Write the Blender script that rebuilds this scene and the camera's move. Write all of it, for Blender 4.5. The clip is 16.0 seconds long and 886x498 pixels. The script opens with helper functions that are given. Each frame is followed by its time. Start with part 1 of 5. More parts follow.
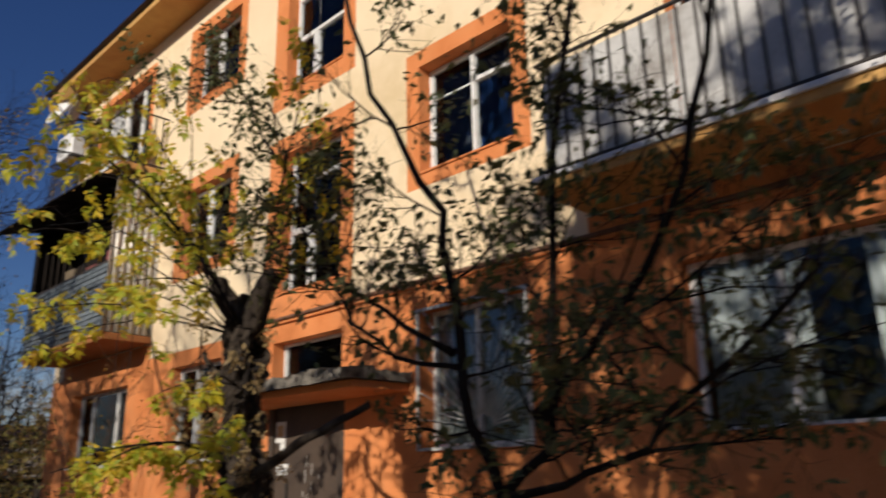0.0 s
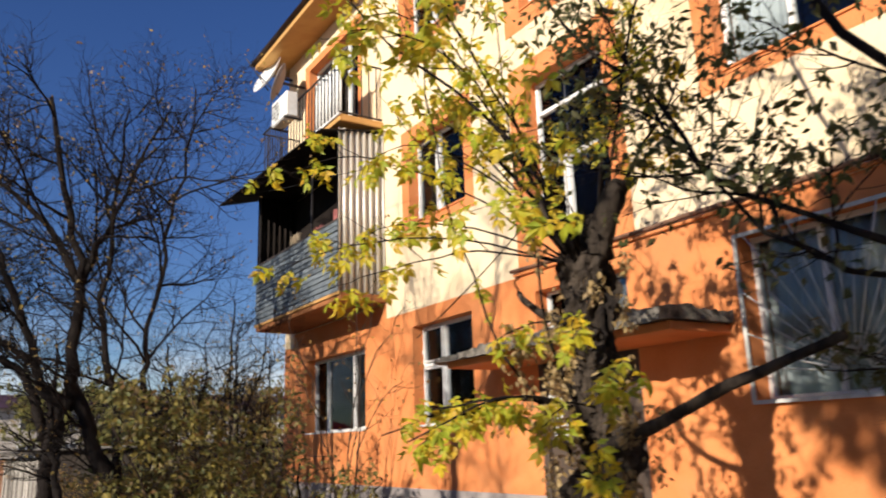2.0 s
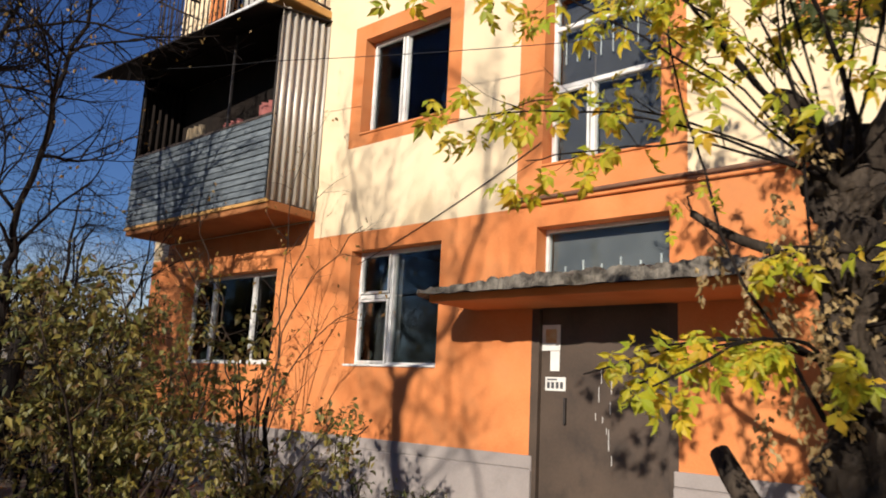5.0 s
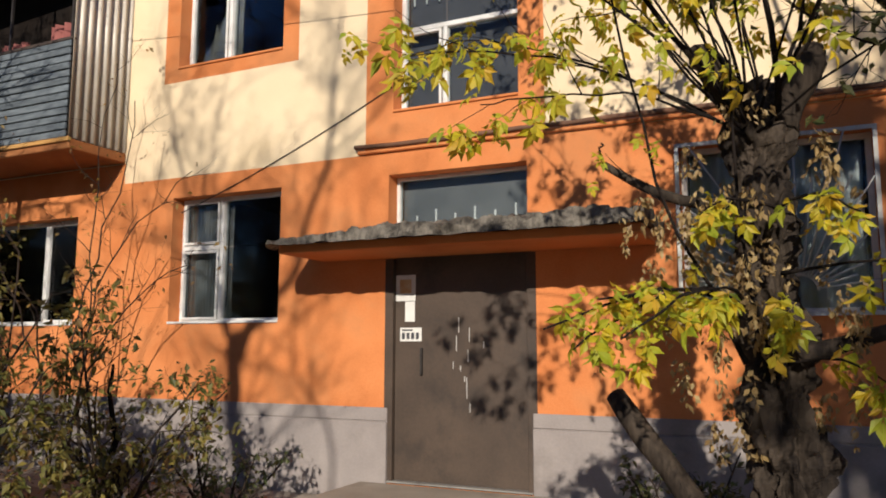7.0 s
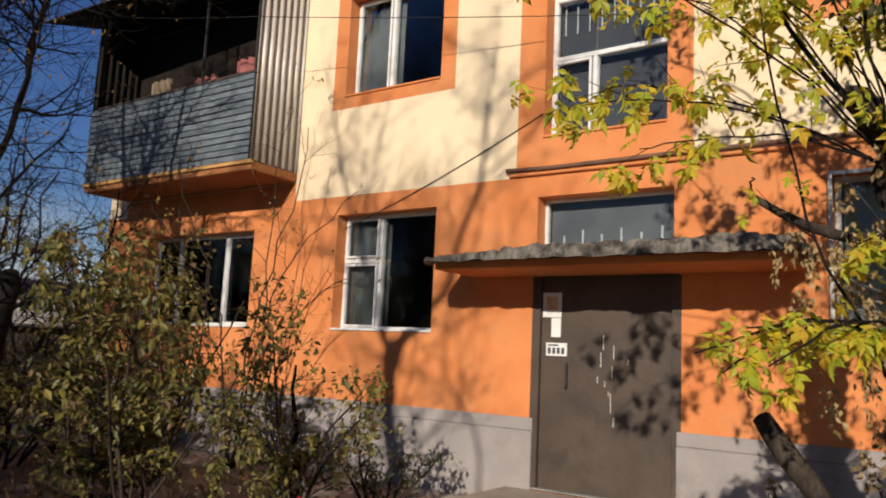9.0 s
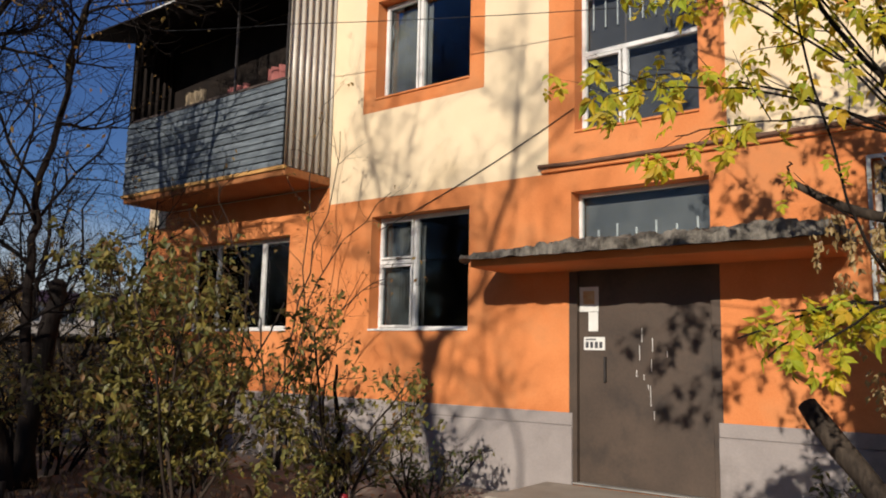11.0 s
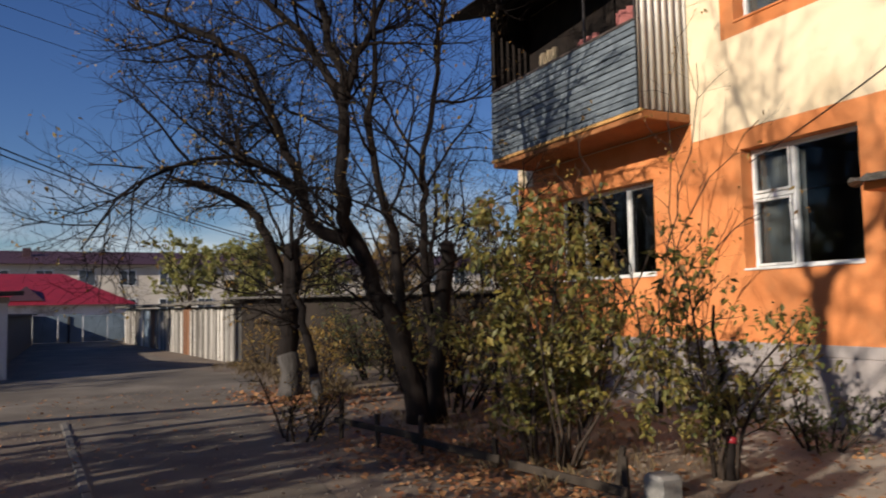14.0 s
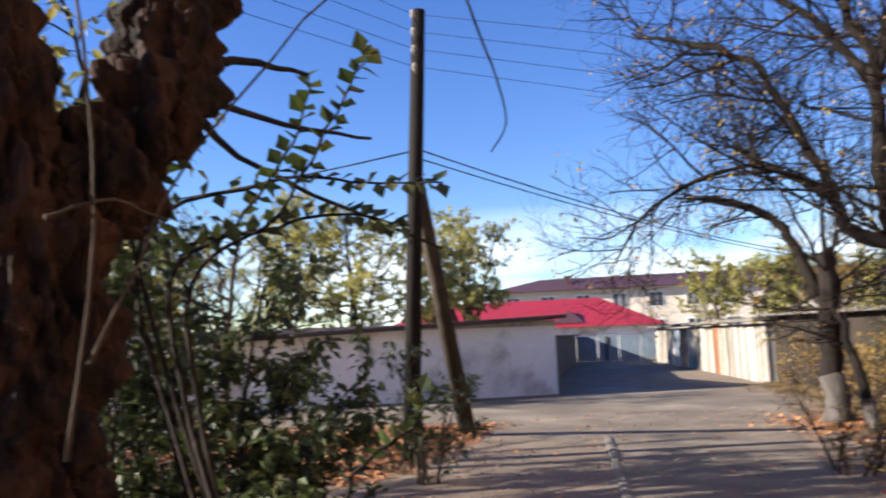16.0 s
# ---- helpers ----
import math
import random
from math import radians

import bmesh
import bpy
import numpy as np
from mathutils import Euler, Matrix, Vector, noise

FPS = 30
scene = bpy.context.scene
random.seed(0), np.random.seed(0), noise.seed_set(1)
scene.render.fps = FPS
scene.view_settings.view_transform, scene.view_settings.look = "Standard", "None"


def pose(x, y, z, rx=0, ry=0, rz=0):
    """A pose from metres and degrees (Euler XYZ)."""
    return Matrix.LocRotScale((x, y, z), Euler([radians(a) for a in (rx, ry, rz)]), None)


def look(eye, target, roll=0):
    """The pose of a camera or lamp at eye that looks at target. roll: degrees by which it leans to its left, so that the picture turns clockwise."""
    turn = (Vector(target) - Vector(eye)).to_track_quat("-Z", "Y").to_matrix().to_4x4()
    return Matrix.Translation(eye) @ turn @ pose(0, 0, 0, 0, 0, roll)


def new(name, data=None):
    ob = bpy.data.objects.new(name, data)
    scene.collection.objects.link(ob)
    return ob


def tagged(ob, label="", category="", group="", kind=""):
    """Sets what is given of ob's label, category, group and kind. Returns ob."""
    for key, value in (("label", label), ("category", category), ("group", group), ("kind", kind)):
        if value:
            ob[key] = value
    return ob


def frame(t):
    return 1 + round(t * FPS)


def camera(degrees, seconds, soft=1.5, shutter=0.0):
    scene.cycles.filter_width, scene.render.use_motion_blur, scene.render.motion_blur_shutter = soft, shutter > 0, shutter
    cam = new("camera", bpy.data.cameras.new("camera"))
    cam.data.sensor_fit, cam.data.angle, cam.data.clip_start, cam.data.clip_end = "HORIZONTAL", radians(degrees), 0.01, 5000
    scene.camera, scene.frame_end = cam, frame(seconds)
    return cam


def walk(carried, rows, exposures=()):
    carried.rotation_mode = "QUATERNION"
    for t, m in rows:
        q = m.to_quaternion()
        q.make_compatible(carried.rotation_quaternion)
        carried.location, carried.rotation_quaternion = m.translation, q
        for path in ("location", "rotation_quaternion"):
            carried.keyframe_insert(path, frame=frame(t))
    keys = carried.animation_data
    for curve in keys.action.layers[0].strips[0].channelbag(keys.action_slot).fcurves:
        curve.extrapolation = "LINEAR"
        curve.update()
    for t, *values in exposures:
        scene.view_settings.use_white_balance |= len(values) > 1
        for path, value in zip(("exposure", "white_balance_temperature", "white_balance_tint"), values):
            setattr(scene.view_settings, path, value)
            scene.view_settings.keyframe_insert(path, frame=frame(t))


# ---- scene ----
cam = camera(59.9, 16.0, 1.9, 0.4)
PATH = [
    (0, (-0.454, 0.178, 1.36), (-1.797, 1.546, 1.929), -1.2),
    (0.5, (-0.995, 0.172, 1.354), (-2.47, 1.407, 1.904), -2.5),
    (1, (-1.32, 0.138, 1.371), (-2.822, 1.352, 1.889), -3.5),
    (1.5, (-1.763, 0.119, 1.384), (-3.257, 1.36, 1.859), -3.0),
    (2, (-2.106, -0.005, 1.39), (-3.729, 1.056, 1.879), -2.0),
    (2.5, (-2.467, -0.166, 1.397), (-4.122, 0.847, 1.882), -4.7),
    (3, (-2.831, -0.325, 1.476), (-4.533, 0.63, 1.913), -8.0),
    (3.5, (-3.156, -0.558, 1.436), (-4.735, 0.614, 1.8), -5.0),
    (6, (-5.005, -0.685, 1.311), (-6.181, 0.889, 1.683), 1.9),
    (6.5, (-5.103, -0.747, 1.345), (-6.068, 0.978, 1.647), -0.8),
    (7, (-5.137, -0.822, 1.369), (-5.97, 0.979, 1.622), 0.1),
    (7.5, (-5.11, -0.941, 1.37), (-5.973, 0.841, 1.655), 0.5),
    (8, (-5.041, -1.061, 1.38), (-5.953, 0.703, 1.615), 1.3),
    (8.5, (-5.014, -1.157, 1.387), (-5.979, 0.556, 1.75), 2.7),
    (9, (-5.049, -1.273, 1.385), (-6.182, 0.352, 1.656), 2.7),
    (9.5, (-5.048, -1.278, 1.373), (-6.21, 0.319, 1.686), 1.9),
    (12, (-5.062, -1.37, 1.333), (-6.353, 0.143, 1.553), 0.8),
    (12.5, (-5.036, -1.378, 1.345), (-6.465, 0.007, 1.553), 0.6),
    (13, (-4.988, -1.36, 1.294), (-6.638, -0.25, 1.51), -0.0),
    (13.5, (-4.991, -1.316, 1.284), (-6.74, -0.364, 1.474), -0.7),
    (14, (-5.034, -1.321, 1.279), (-6.83, -0.453, 1.427), -1.1),
    (14.5, (-5.14, -1.285, 1.272), (-7.028, -0.666, 1.493), -2.8),
    (15, (-5.196, -1.315, 1.268), (-7.157, -1.001, 1.505), -3.5),
    (15.5, (-5.182, -1.272, 1.275), (-7.168, -1.335, 1.505), -1.7),
    (16, (-5.169, -1.281, 1.274), (-7.113, -1.69, 1.509), -2.2),
]
EXPOSURES = [(0.0, -0.45), (0.6, -0.3), (1.2, -0.05), (2.2, 0.35), (3.7, 0.4), (6.0, -0.26), (9.7, -0.26), (12.0, -0.28), (13.6, -0.15), (14.5, 0.5), (15.2, 1.3), (16.0, 1.6)]
walk(cam, [(t, look(eye, target, roll)) for t, eye, target, roll in PATH], EXPOSURES)

# ---- world and sun ----
SUN_DIR = Vector((0.27, -0.84, 0.34)).normalized()      # towards the sun
world = bpy.data.worlds.new("world")
scene.world = world
world.use_nodes = True
wn, wl = world.node_tree.nodes, world.node_tree.links
wn.clear()
w_out = wn.new("ShaderNodeOutputWorld")
w_bg = wn.new("ShaderNodeBackground")
sky = wn.new("ShaderNodeTexSky")
sky.sky_type, sky.sun_disc = "NISHITA", False
sky.sun_elevation = math.asin(SUN_DIR.z)
sky.sun_rotation = math.atan2(SUN_DIR.x, SUN_DIR.y)
sky.air_density, sky.dust_density, sky.ozone_density = 1.0, 0.0, 4.0
w_bg.inputs["Strength"].default_value = 0.08
# low broken clouds near the horizon
w_tc = wn.new("ShaderNodeTexCoord")
w_sep = wn.new("ShaderNodeSeparateXYZ")
w_map = wn.new("ShaderNodeMapping")
w_map.inputs["Scale"].default_value = (2.0, 2.0, 9.0)
w_noise = wn.new("ShaderNodeTexNoise")
w_noise.inputs["Scale"].default_value, w_noise.inputs["Detail"].default_value = 1.6, 7.0
w_band = wn.new("ShaderNodeMapRange")
w_band.inputs["From Min"].default_value, w_band.inputs["From Max"].default_value = 0.17, 0.05
w_cl = wn.new("ShaderNodeMapRange")
w_cl.inputs["From Min"].default_value, w_cl.inputs["From Max"].default_value = 0.36, 0.60
w_mul = wn.new("ShaderNodeMath")
w_mul.operation = "MULTIPLY"
w_mix = wn.new("ShaderNodeMix")
w_mix.data_type = "RGBA"
w_mix.inputs[7].default_value = (8.5, 9.0, 9.6, 1)
wl.new(w_tc.outputs["Generated"], w_sep.inputs[0])
wl.new(w_tc.outputs["Generated"], w_map.inputs[0])
wl.new(w_map.outputs[0], w_noise.inputs["Vector"])
wl.new(w_sep.outputs["Z"], w_band.inputs["Value"])
wl.new(w_noise.outputs["Fac"], w_cl.inputs["Value"])
wl.new(w_band.outputs[0], w_mul.inputs[0])
wl.new(w_cl.outputs[0], w_mul.inputs[1])
wl.new(w_mul.outputs[0], w_mix.inputs[0])
w_sat = wn.new("ShaderNodeHueSaturation")
w_sat.inputs["Saturation"].default_value = 1.17
w_sat.inputs["Hue"].default_value = 0.518
wl.new(sky.outputs[0], w_sat.inputs["Color"])
wl.new(w_sat.outputs[0], w_mix.inputs[6])
wl.new(w_mix.outputs[2], w_bg.inputs["Color"])
wl.new(w_bg.outputs[0], w_out.inputs[0])

sun = new("sun", bpy.data.lights.new("sun", "SUN"))
sun.data.energy, sun.data.angle, sun.data.color = 6.0, radians(0.7), (1.0, 0.91, 0.79)
sun.matrix_world = look(SUN_DIR * 60, (0, 0, 0))


# ---- materials ----
def material(name, base, second=None, rough=0.85, metal=0.0, scale=6.0, fine=60.0, bump=0.25, spread=0.5,
             stretch=(1, 1, 1), stain=None, stain_scale=0.7, stain_at=(0.52, 0.72), per_object=0.0, depth=0.01):
    """Two-scale noise between base and second, stains of a third colour, and fine relief."""
    m = bpy.data.materials.new(name)
    m.use_nodes = True
    n, l = m.node_tree.nodes, m.node_tree.links
    b = n["Principled BSDF"]
    b.inputs["Roughness"].default_value, b.inputs["Metallic"].default_value = rough, metal
    b.inputs["Specular IOR Level"].default_value = 0.18 if rough > 0.8 else 0.5
    tc, mp = n.new("ShaderNodeTexCoord"), n.new("ShaderNodeMapping")
    mp.inputs["Scale"].default_value = stretch
    l.new(tc.outputs["Object"], mp.inputs[0])
    big, small = n.new("ShaderNodeTexNoise"), n.new("ShaderNodeTexNoise")
    big.inputs["Scale"].default_value, big.inputs["Detail"].default_value = scale, 5
    small.inputs["Scale"].default_value, small.inputs["Detail"].default_value = fine, 3
    for tex in (big, small):
        l.new(mp.outputs[0], tex.inputs["Vector"])
    second = second or tuple(c * 0.72 for c in base)
    add = n.new("ShaderNodeMath")
    add.operation = "MULTIPLY_ADD"
    add.inputs[1].default_value = 0.35
    l.new(small.outputs["Fac"], add.inputs[0])
    l.new(big.outputs["Fac"], add.inputs[2])
    rng = n.new("ShaderNodeMapRange")
    rng.inputs["From Min"].default_value, rng.inputs["From Max"].default_value = 0.675 - spread * 0.5, 0.675 + spread * 0.5
    l.new(add.outputs[0], rng.inputs["Value"])
    mix = n.new("ShaderNodeMix")
    mix.data_type = "RGBA"
    mix.inputs[6].default_value, mix.inputs[7].default_value = (*second, 1), (*base, 1)
    l.new(rng.outputs[0], mix.inputs[0])
    out = mix.outputs[2]
    if stain:
        st, sr, sm = n.new("ShaderNodeTexNoise"), n.new("ShaderNodeMapRange"), n.new("ShaderNodeMix")
        st.inputs["Scale"].default_value, st.inputs["Detail"].default_value = stain_scale, 8
        st.inputs["Roughness"].default_value = 0.65
        l.new(mp.outputs[0], st.inputs["Vector"])
        sr.inputs["From Min"].default_value, sr.inputs["From Max"].default_value = stain_at
        l.new(st.outputs["Fac"], sr.inputs["Value"])
        sm.data_type = "RGBA"
        sm.inputs[7].default_value = (*stain, 1)
        l.new(sr.outputs[0], sm.inputs[0])
        l.new(out, sm.inputs[6])
        out = sm.outputs[2]
    if per_object:
        oi, hv, mr = n.new("ShaderNodeObjectInfo"), n.new("ShaderNodeHueSaturation"), n.new("ShaderNodeMapRange")
        mr.inputs["To Min"].default_value, mr.inputs["To Max"].default_value = 1 - per_object, 1 + per_object
        l.new(oi.outputs["Random"], mr.inputs["Value"])
        l.new(mr.outputs[0], hv.inputs["Value"])
        l.new(out, hv.inputs["Color"])
        out = hv.outputs[0]
    l.new(out, b.inputs["Base Color"])
    bp = n.new("ShaderNodeBump")
    bp.inputs["Strength"].default_value, bp.inputs["Distance"].default_value = bump, depth
    l.new(add.outputs[0], bp.inputs["Height"])
    l.new(bp.outputs[0], b.inputs["Normal"])
    return m


def leaf_material(name, colours, through_light=0.35, rough=0.55):
    """Leaves whose colour differs from leaf to leaf, with light coming through them."""
    m = bpy.data.materials.new(name)
    m.use_nodes = True
    n, l = m.node_tree.nodes, m.node_tree.links
    b = n["Principled BSDF"]
    b.inputs["Roughness"].default_value = rough
    geo, oi, ramp = n.new("ShaderNodeNewGeometry"), n.new("ShaderNodeObjectInfo"), n.new("ShaderNodeValToRGB")
    tot, fr = n.new("ShaderNodeMath"), n.new("ShaderNodeMath")
    tot.operation, fr.operation = "ADD", "FRACT"
    l.new(geo.outputs["Random Per Island"], tot.inputs[0])
    l.new(oi.outputs["Random"], tot.inputs[1])
    l.new(tot.outputs[0], fr.inputs[0])
    l.new(fr.outputs[0], ramp.inputs[0])
    while len(ramp.color_ramp.elements) < len(colours):
        ramp.color_ramp.elements.new(0.5)
    for k, c in enumerate(colours):
        ramp.color_ramp.elements[k].position = k / (len(colours) - 1)
        ramp.color_ramp.elements[k].color = (*c, 1)
    tr, mx = n.new("ShaderNodeBsdfTranslucent"), n.new("ShaderNodeMixShader")
    mx.inputs[0].default_value = through_light
    l.new(ramp.outputs[0], b.inputs["Base Color"])
    l.new(ramp.outputs[0], tr.inputs["Color"])
    l.new(b.outputs[0], mx.inputs[1])
    l.new(tr.outputs[0], mx.inputs[2])
    l.new(mx.outputs[0], n["Material Output"].inputs["Surface"])
    return m


def glass_material(name, tint=(0.75, 0.8, 0.82)):
    m = bpy.data.materials.new(name)
    m.use_nodes = True
    n, l = m.node_tree.nodes, m.node_tree.links
    n.remove(n["Principled BSDF"])
    tr, gl, fr, mx = n.new("ShaderNodeBsdfTransparent"), n.new("ShaderNodeBsdfGlossy"), n.new("ShaderNodeFresnel"), n.new("ShaderNodeMixShader")
    tr.inputs["Color"].default_value = (*tint, 1)
    gl.inputs["Roughness"].default_value = 0.02
    fr.inputs["IOR"].default_value = 1.38
    nz, bp = n.new("ShaderNodeTexNoise"), n.new("ShaderNodeBump")
    nz.inputs["Scale"].default_value = 1.3
    bp.inputs["Strength"].default_value, bp.inputs["Distance"].default_value = 0.12, 0.05
    l.new(nz.outputs["Fac"], bp.inputs["Height"])
    l.new(bp.outputs[0], gl.inputs["Normal"])
    l.new(fr.outputs[0], mx.inputs[0])
    l.new(tr.outputs[0], mx.inputs[1])
    l.new(gl.outputs[0], mx.inputs[2])
    l.new(mx.outputs[0], n["Material Output"].inputs["Surface"])
    return m


ORANGE = material("orange_plaster", (0.73, 0.275, 0.10), (0.55, 0.175, 0.055), scale=2.2, fine=90, bump=0.45, stain=(0.52, 0.205, 0.08), stain_scale=1.1, stain_at=(0.5, 0.7))
CREAM = material("cream_plaster", (0.82, 0.66, 0.44), (0.74, 0.58, 0.38), scale=1.3, fine=90, bump=0.35, stain=(0.62, 0.47, 0.27), stain_scale=0.6)
PLINTH = material("grey_plinth_plaster", (0.34, 0.30, 0.28), (0.25, 0.22, 0.21), scale=2.5, fine=50, bump=0.5, stain=(0.17, 0.15, 0.14), stain_scale=1.2)
WHITE = material("white_window_paint", (0.80, 0.79, 0.76), (0.62, 0.60, 0.56), rough=0.45, scale=9, fine=80, bump=0.1)
CONCRETE = material("weathered_concrete", (0.33, 0.31, 0.28), (0.20, 0.19, 0.17), scale=4, fine=45, bump=0.6, stain=(0.12, 0.11, 0.10), stain_scale=2)
SLAB_YELLOW = material("ochre_painted_slab", (0.62, 0.37, 0.13), (0.48, 0.24, 0.08), scale=3, fine=60, bump=0.4, stain=(0.36, 0.18, 0.07), stain_scale=1.5)
SLAB_BROWN = material("orange_brown_slab_paint", (0.40, 0.165, 0.06), (0.26, 0.10, 0.04), scale=3, fine=60, bump=0.4, stain=(0.16, 0.075, 0.04), stain_scale=1.5)
FELT = material("torn_roofing_felt", (0.20, 0.178, 0.148), (0.05, 0.044, 0.038), spread=0.3, scale=10, fine=70, bump=0.8, depth=0.02)
DOOR_BROWN = material("brown_painted_steel", (0.088, 0.060, 0.042), (0.048, 0.033, 0.024), rough=0.6, scale=2.2, fine=40, bump=0.2, stain=(0.034, 0.025, 0.02), stain_scale=1.8)
GREY_BOARD = material("blue_grey_board", (0.185, 0.215, 0.235), (0.085, 0.10, 0.115), scale=5, fine=60, bump=0.4, stretch=(1, 1, 5), per_object=0.18)
ZINC = material("corrugated_sheet", (0.62, 0.58, 0.50), (0.42, 0.38, 0.32), rough=0.45, metal=0.15, scale=3, fine=50, bump=0.2, stretch=(1, 1, 0.3), stain=(0.30, 0.22, 0.14))
DARK_STEEL = material("dark_steel", (0.07, 0.06, 0.055), (0.035, 0.03, 0.028), rough=0.6, metal=0.5, scale=10, fine=80, bump=0.2)
RUST = material("rusty_sheet", (0.075, 0.050, 0.038), (0.04, 0.03, 0.026), rough=0.8, scale=5, fine=50, bump=0.5)
# near-black tone that puts the clad balcony's deep shade into the colour
BALCONY_SHADE = material("balcony_shade_black", (0.020, 0.014, 0.011), (0.008, 0.006, 0.005), rough=0.9, scale=4, fine=40, bump=0.5)
PIPE = material("flaking_brown_paint", (0.21, 0.10, 0.055), (0.09, 0.048, 0.03), rough=0.8, scale=6, fine=50, bump=0.6)
INSIDE = material("unlit_room_tone", (0.16, 0.15, 0.14), (0.11, 0.10, 0.095), scale=2, fine=30)
CURTAIN = material("pale_curtain", (0.74, 0.74, 0.71), (0.58, 0.58, 0.56), scale=4, fine=70, bump=0.2)
CLOTH_PINK = material("pinkish_cloth", (0.33, 0.12, 0.105), (0.22, 0.075, 0.068), scale=6, fine=90)
CLOTH_CREAM = material("cream_cloth", (0.36, 0.28, 0.18), (0.24, 0.18, 0.11), scale=6, fine=90)
PAPER = material("pale_paper", (0.75, 0.74, 0.70), (0.62, 0.61, 0.58), scale=8, fine=90, bump=0.05)
INK = material("dark_ink", (0.08, 0.08, 0.09), scale=20, fine=90, bump=0.0)
GRILLE = material("white_grille_paint", (0.62, 0.62, 0.58), (0.40, 0.39, 0.36), rough=0.5, scale=14, fine=70)
GLASS = glass_material("window_glass")
BARK = material("grey_brown_bark", (0.060, 0.043, 0.032), (0.020, 0.014, 0.011), scale=7, fine=40, bump=1.0, stretch=(1, 1, 0.25), depth=0.03)
BARK_PALE = material("pale_flaking_bark", (0.066, 0.050, 0.037), (0.009, 0.0065, 0.0055), scale=7, fine=40, bump=1.0, stretch=(1, 1, 0.3), depth=0.03, spread=0.32)
# dark and reddish bark toned near black, with the trunks' shade in the colour
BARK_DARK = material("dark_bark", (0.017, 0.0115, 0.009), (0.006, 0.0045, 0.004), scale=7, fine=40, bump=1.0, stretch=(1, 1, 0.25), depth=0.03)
BARK_RED = material("shaded_reddish_bark", (0.030, 0.0125, 0.0075), (0.003, 0.002, 0.0016), scale=14, fine=45, bump=1.0, stretch=(1, 1, 0.3), depth=0.05, spread=0.3, stain=(0.06, 0.021, 0.008), stain_scale=7, stain_at=(0.62, 0.74))
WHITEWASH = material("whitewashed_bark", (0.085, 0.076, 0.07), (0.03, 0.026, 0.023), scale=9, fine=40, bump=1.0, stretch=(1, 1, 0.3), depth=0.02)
LEAF_MAPLE = leaf_material("maple_leaves", [(0.62, 0.50, 0.022), (0.34, 0.42, 0.03), (0.70, 0.50, 0.025), (0.30, 0.37, 0.03), (0.62, 0.38, 0.03), (0.42, 0.46, 0.03)], 0.45)
LEAF_DRY = leaf_material("dry_seed_clusters", [(0.40, 0.28, 0.11), (0.22, 0.14, 0.06), (0.50, 0.37, 0.17)], 0.3)
LEAF_DARK = leaf_material("dark_green_leaves", [(0.055, 0.078, 0.024), (0.085, 0.10, 0.033), (0.13, 0.115, 0.04)], 0.35)
LEAF_BUSH = leaf_material("olive_bush_leaves", [(0.085, 0.098, 0.022), (0.165, 0.145, 0.034), (0.27, 0.21, 0.043), (0.06, 0.072, 0.021), (0.20, 0.105, 0.038)], 0.3)
LEAF_GREEN = leaf_material("fresh_green_leaves", [(0.026, 0.044, 0.012), (0.046, 0.066, 0.016), (0.017, 0.027, 0.009), (0.07, 0.072, 0.02)], 0.3)
LEAF_RUST = leaf_material("rusty_yellow_leaves", [(0.40, 0.25, 0.05), (0.28, 0.15, 0.04), (0.20, 0.14, 0.05), (0.46, 0.32, 0.06)], 0.35)
LEAF_FAR = leaf_material("pale_autumn_leaves", [(0.33, 0.30, 0.08), (0.22, 0.23, 0.07), (0.42, 0.35, 0.09), (0.17, 0.19, 0.06)], 0.3)
DEAD_GRASS = leaf_material("dead_grass", [(0.13, 0.085, 0.038), (0.085, 0.056, 0.028), (0.17, 0.12, 0.055)], 0.2)
LITTER = leaf_material("fallen_leaves", [(0.36, 0.15, 0.06), (0.24, 0.10, 0.045), (0.42, 0.22, 0.09), (0.17, 0.09, 0.05)], 0.1)
EARTH = material("trodden_earth", (0.23, 0.18, 0.135), (0.13, 0.10, 0.077), scale=0.9, fine=30, bump=0.7, stain=(0.13, 0.105, 0.085), stain_scale=0.35, depth=0.03)
ASPHALT = material("worn_asphalt", (0.195, 0.162, 0.125), (0.10, 0.083, 0.065), scale=1.2, fine=70, bump=0.5, stain=(0.27, 0.225, 0.175), stain_scale=0.5)
WHITE_WALL = material("whitewashed_wall", (0.80, 0.79, 0.78), (0.66, 0.64, 0.63), scale=2, fine=30, bump=0.5, stain=(0.33, 0.30, 0.275), stain_scale=1.0, stain_at=(0.49, 0.68))
RED_ROOF = material("red_sheet_roof", (0.29, 0.017, 0.025), (0.20, 0.012, 0.018), rough=0.45, scale=1.5, fine=30, bump=0.1)
MAROON_ROOF = material("maroon_sheet_roof", (0.062, 0.024, 0.030), (0.045, 0.018, 0.023), rough=0.6, scale=0.5, fine=10, bump=0.1)
PALE_WALL = material("pale_far_plaster", (0.58, 0.52, 0.44), (0.50, 0.44, 0.37), scale=0.6, fine=8, bump=0.1)
BOARD_PALE = material("pale_weathered_boards", (0.50, 0.47, 0.42), (0.22, 0.19, 0.16), scale=5, fine=40, bump=0.6, stretch=(1, 1, 0.15), per_object=0.55)
BOARD_RUST = material("rusty_brown_boards", (0.24, 0.115, 0.06), (0.13, 0.065, 0.04), scale=3, fine=40, bump=0.4, stretch=(1, 1, 0.2))
GATE_BLUE = material("blue_grey_gate", (0.17, 0.22, 0.27), (0.11, 0.14, 0.17), rough=0.5, scale=2, fine=20)
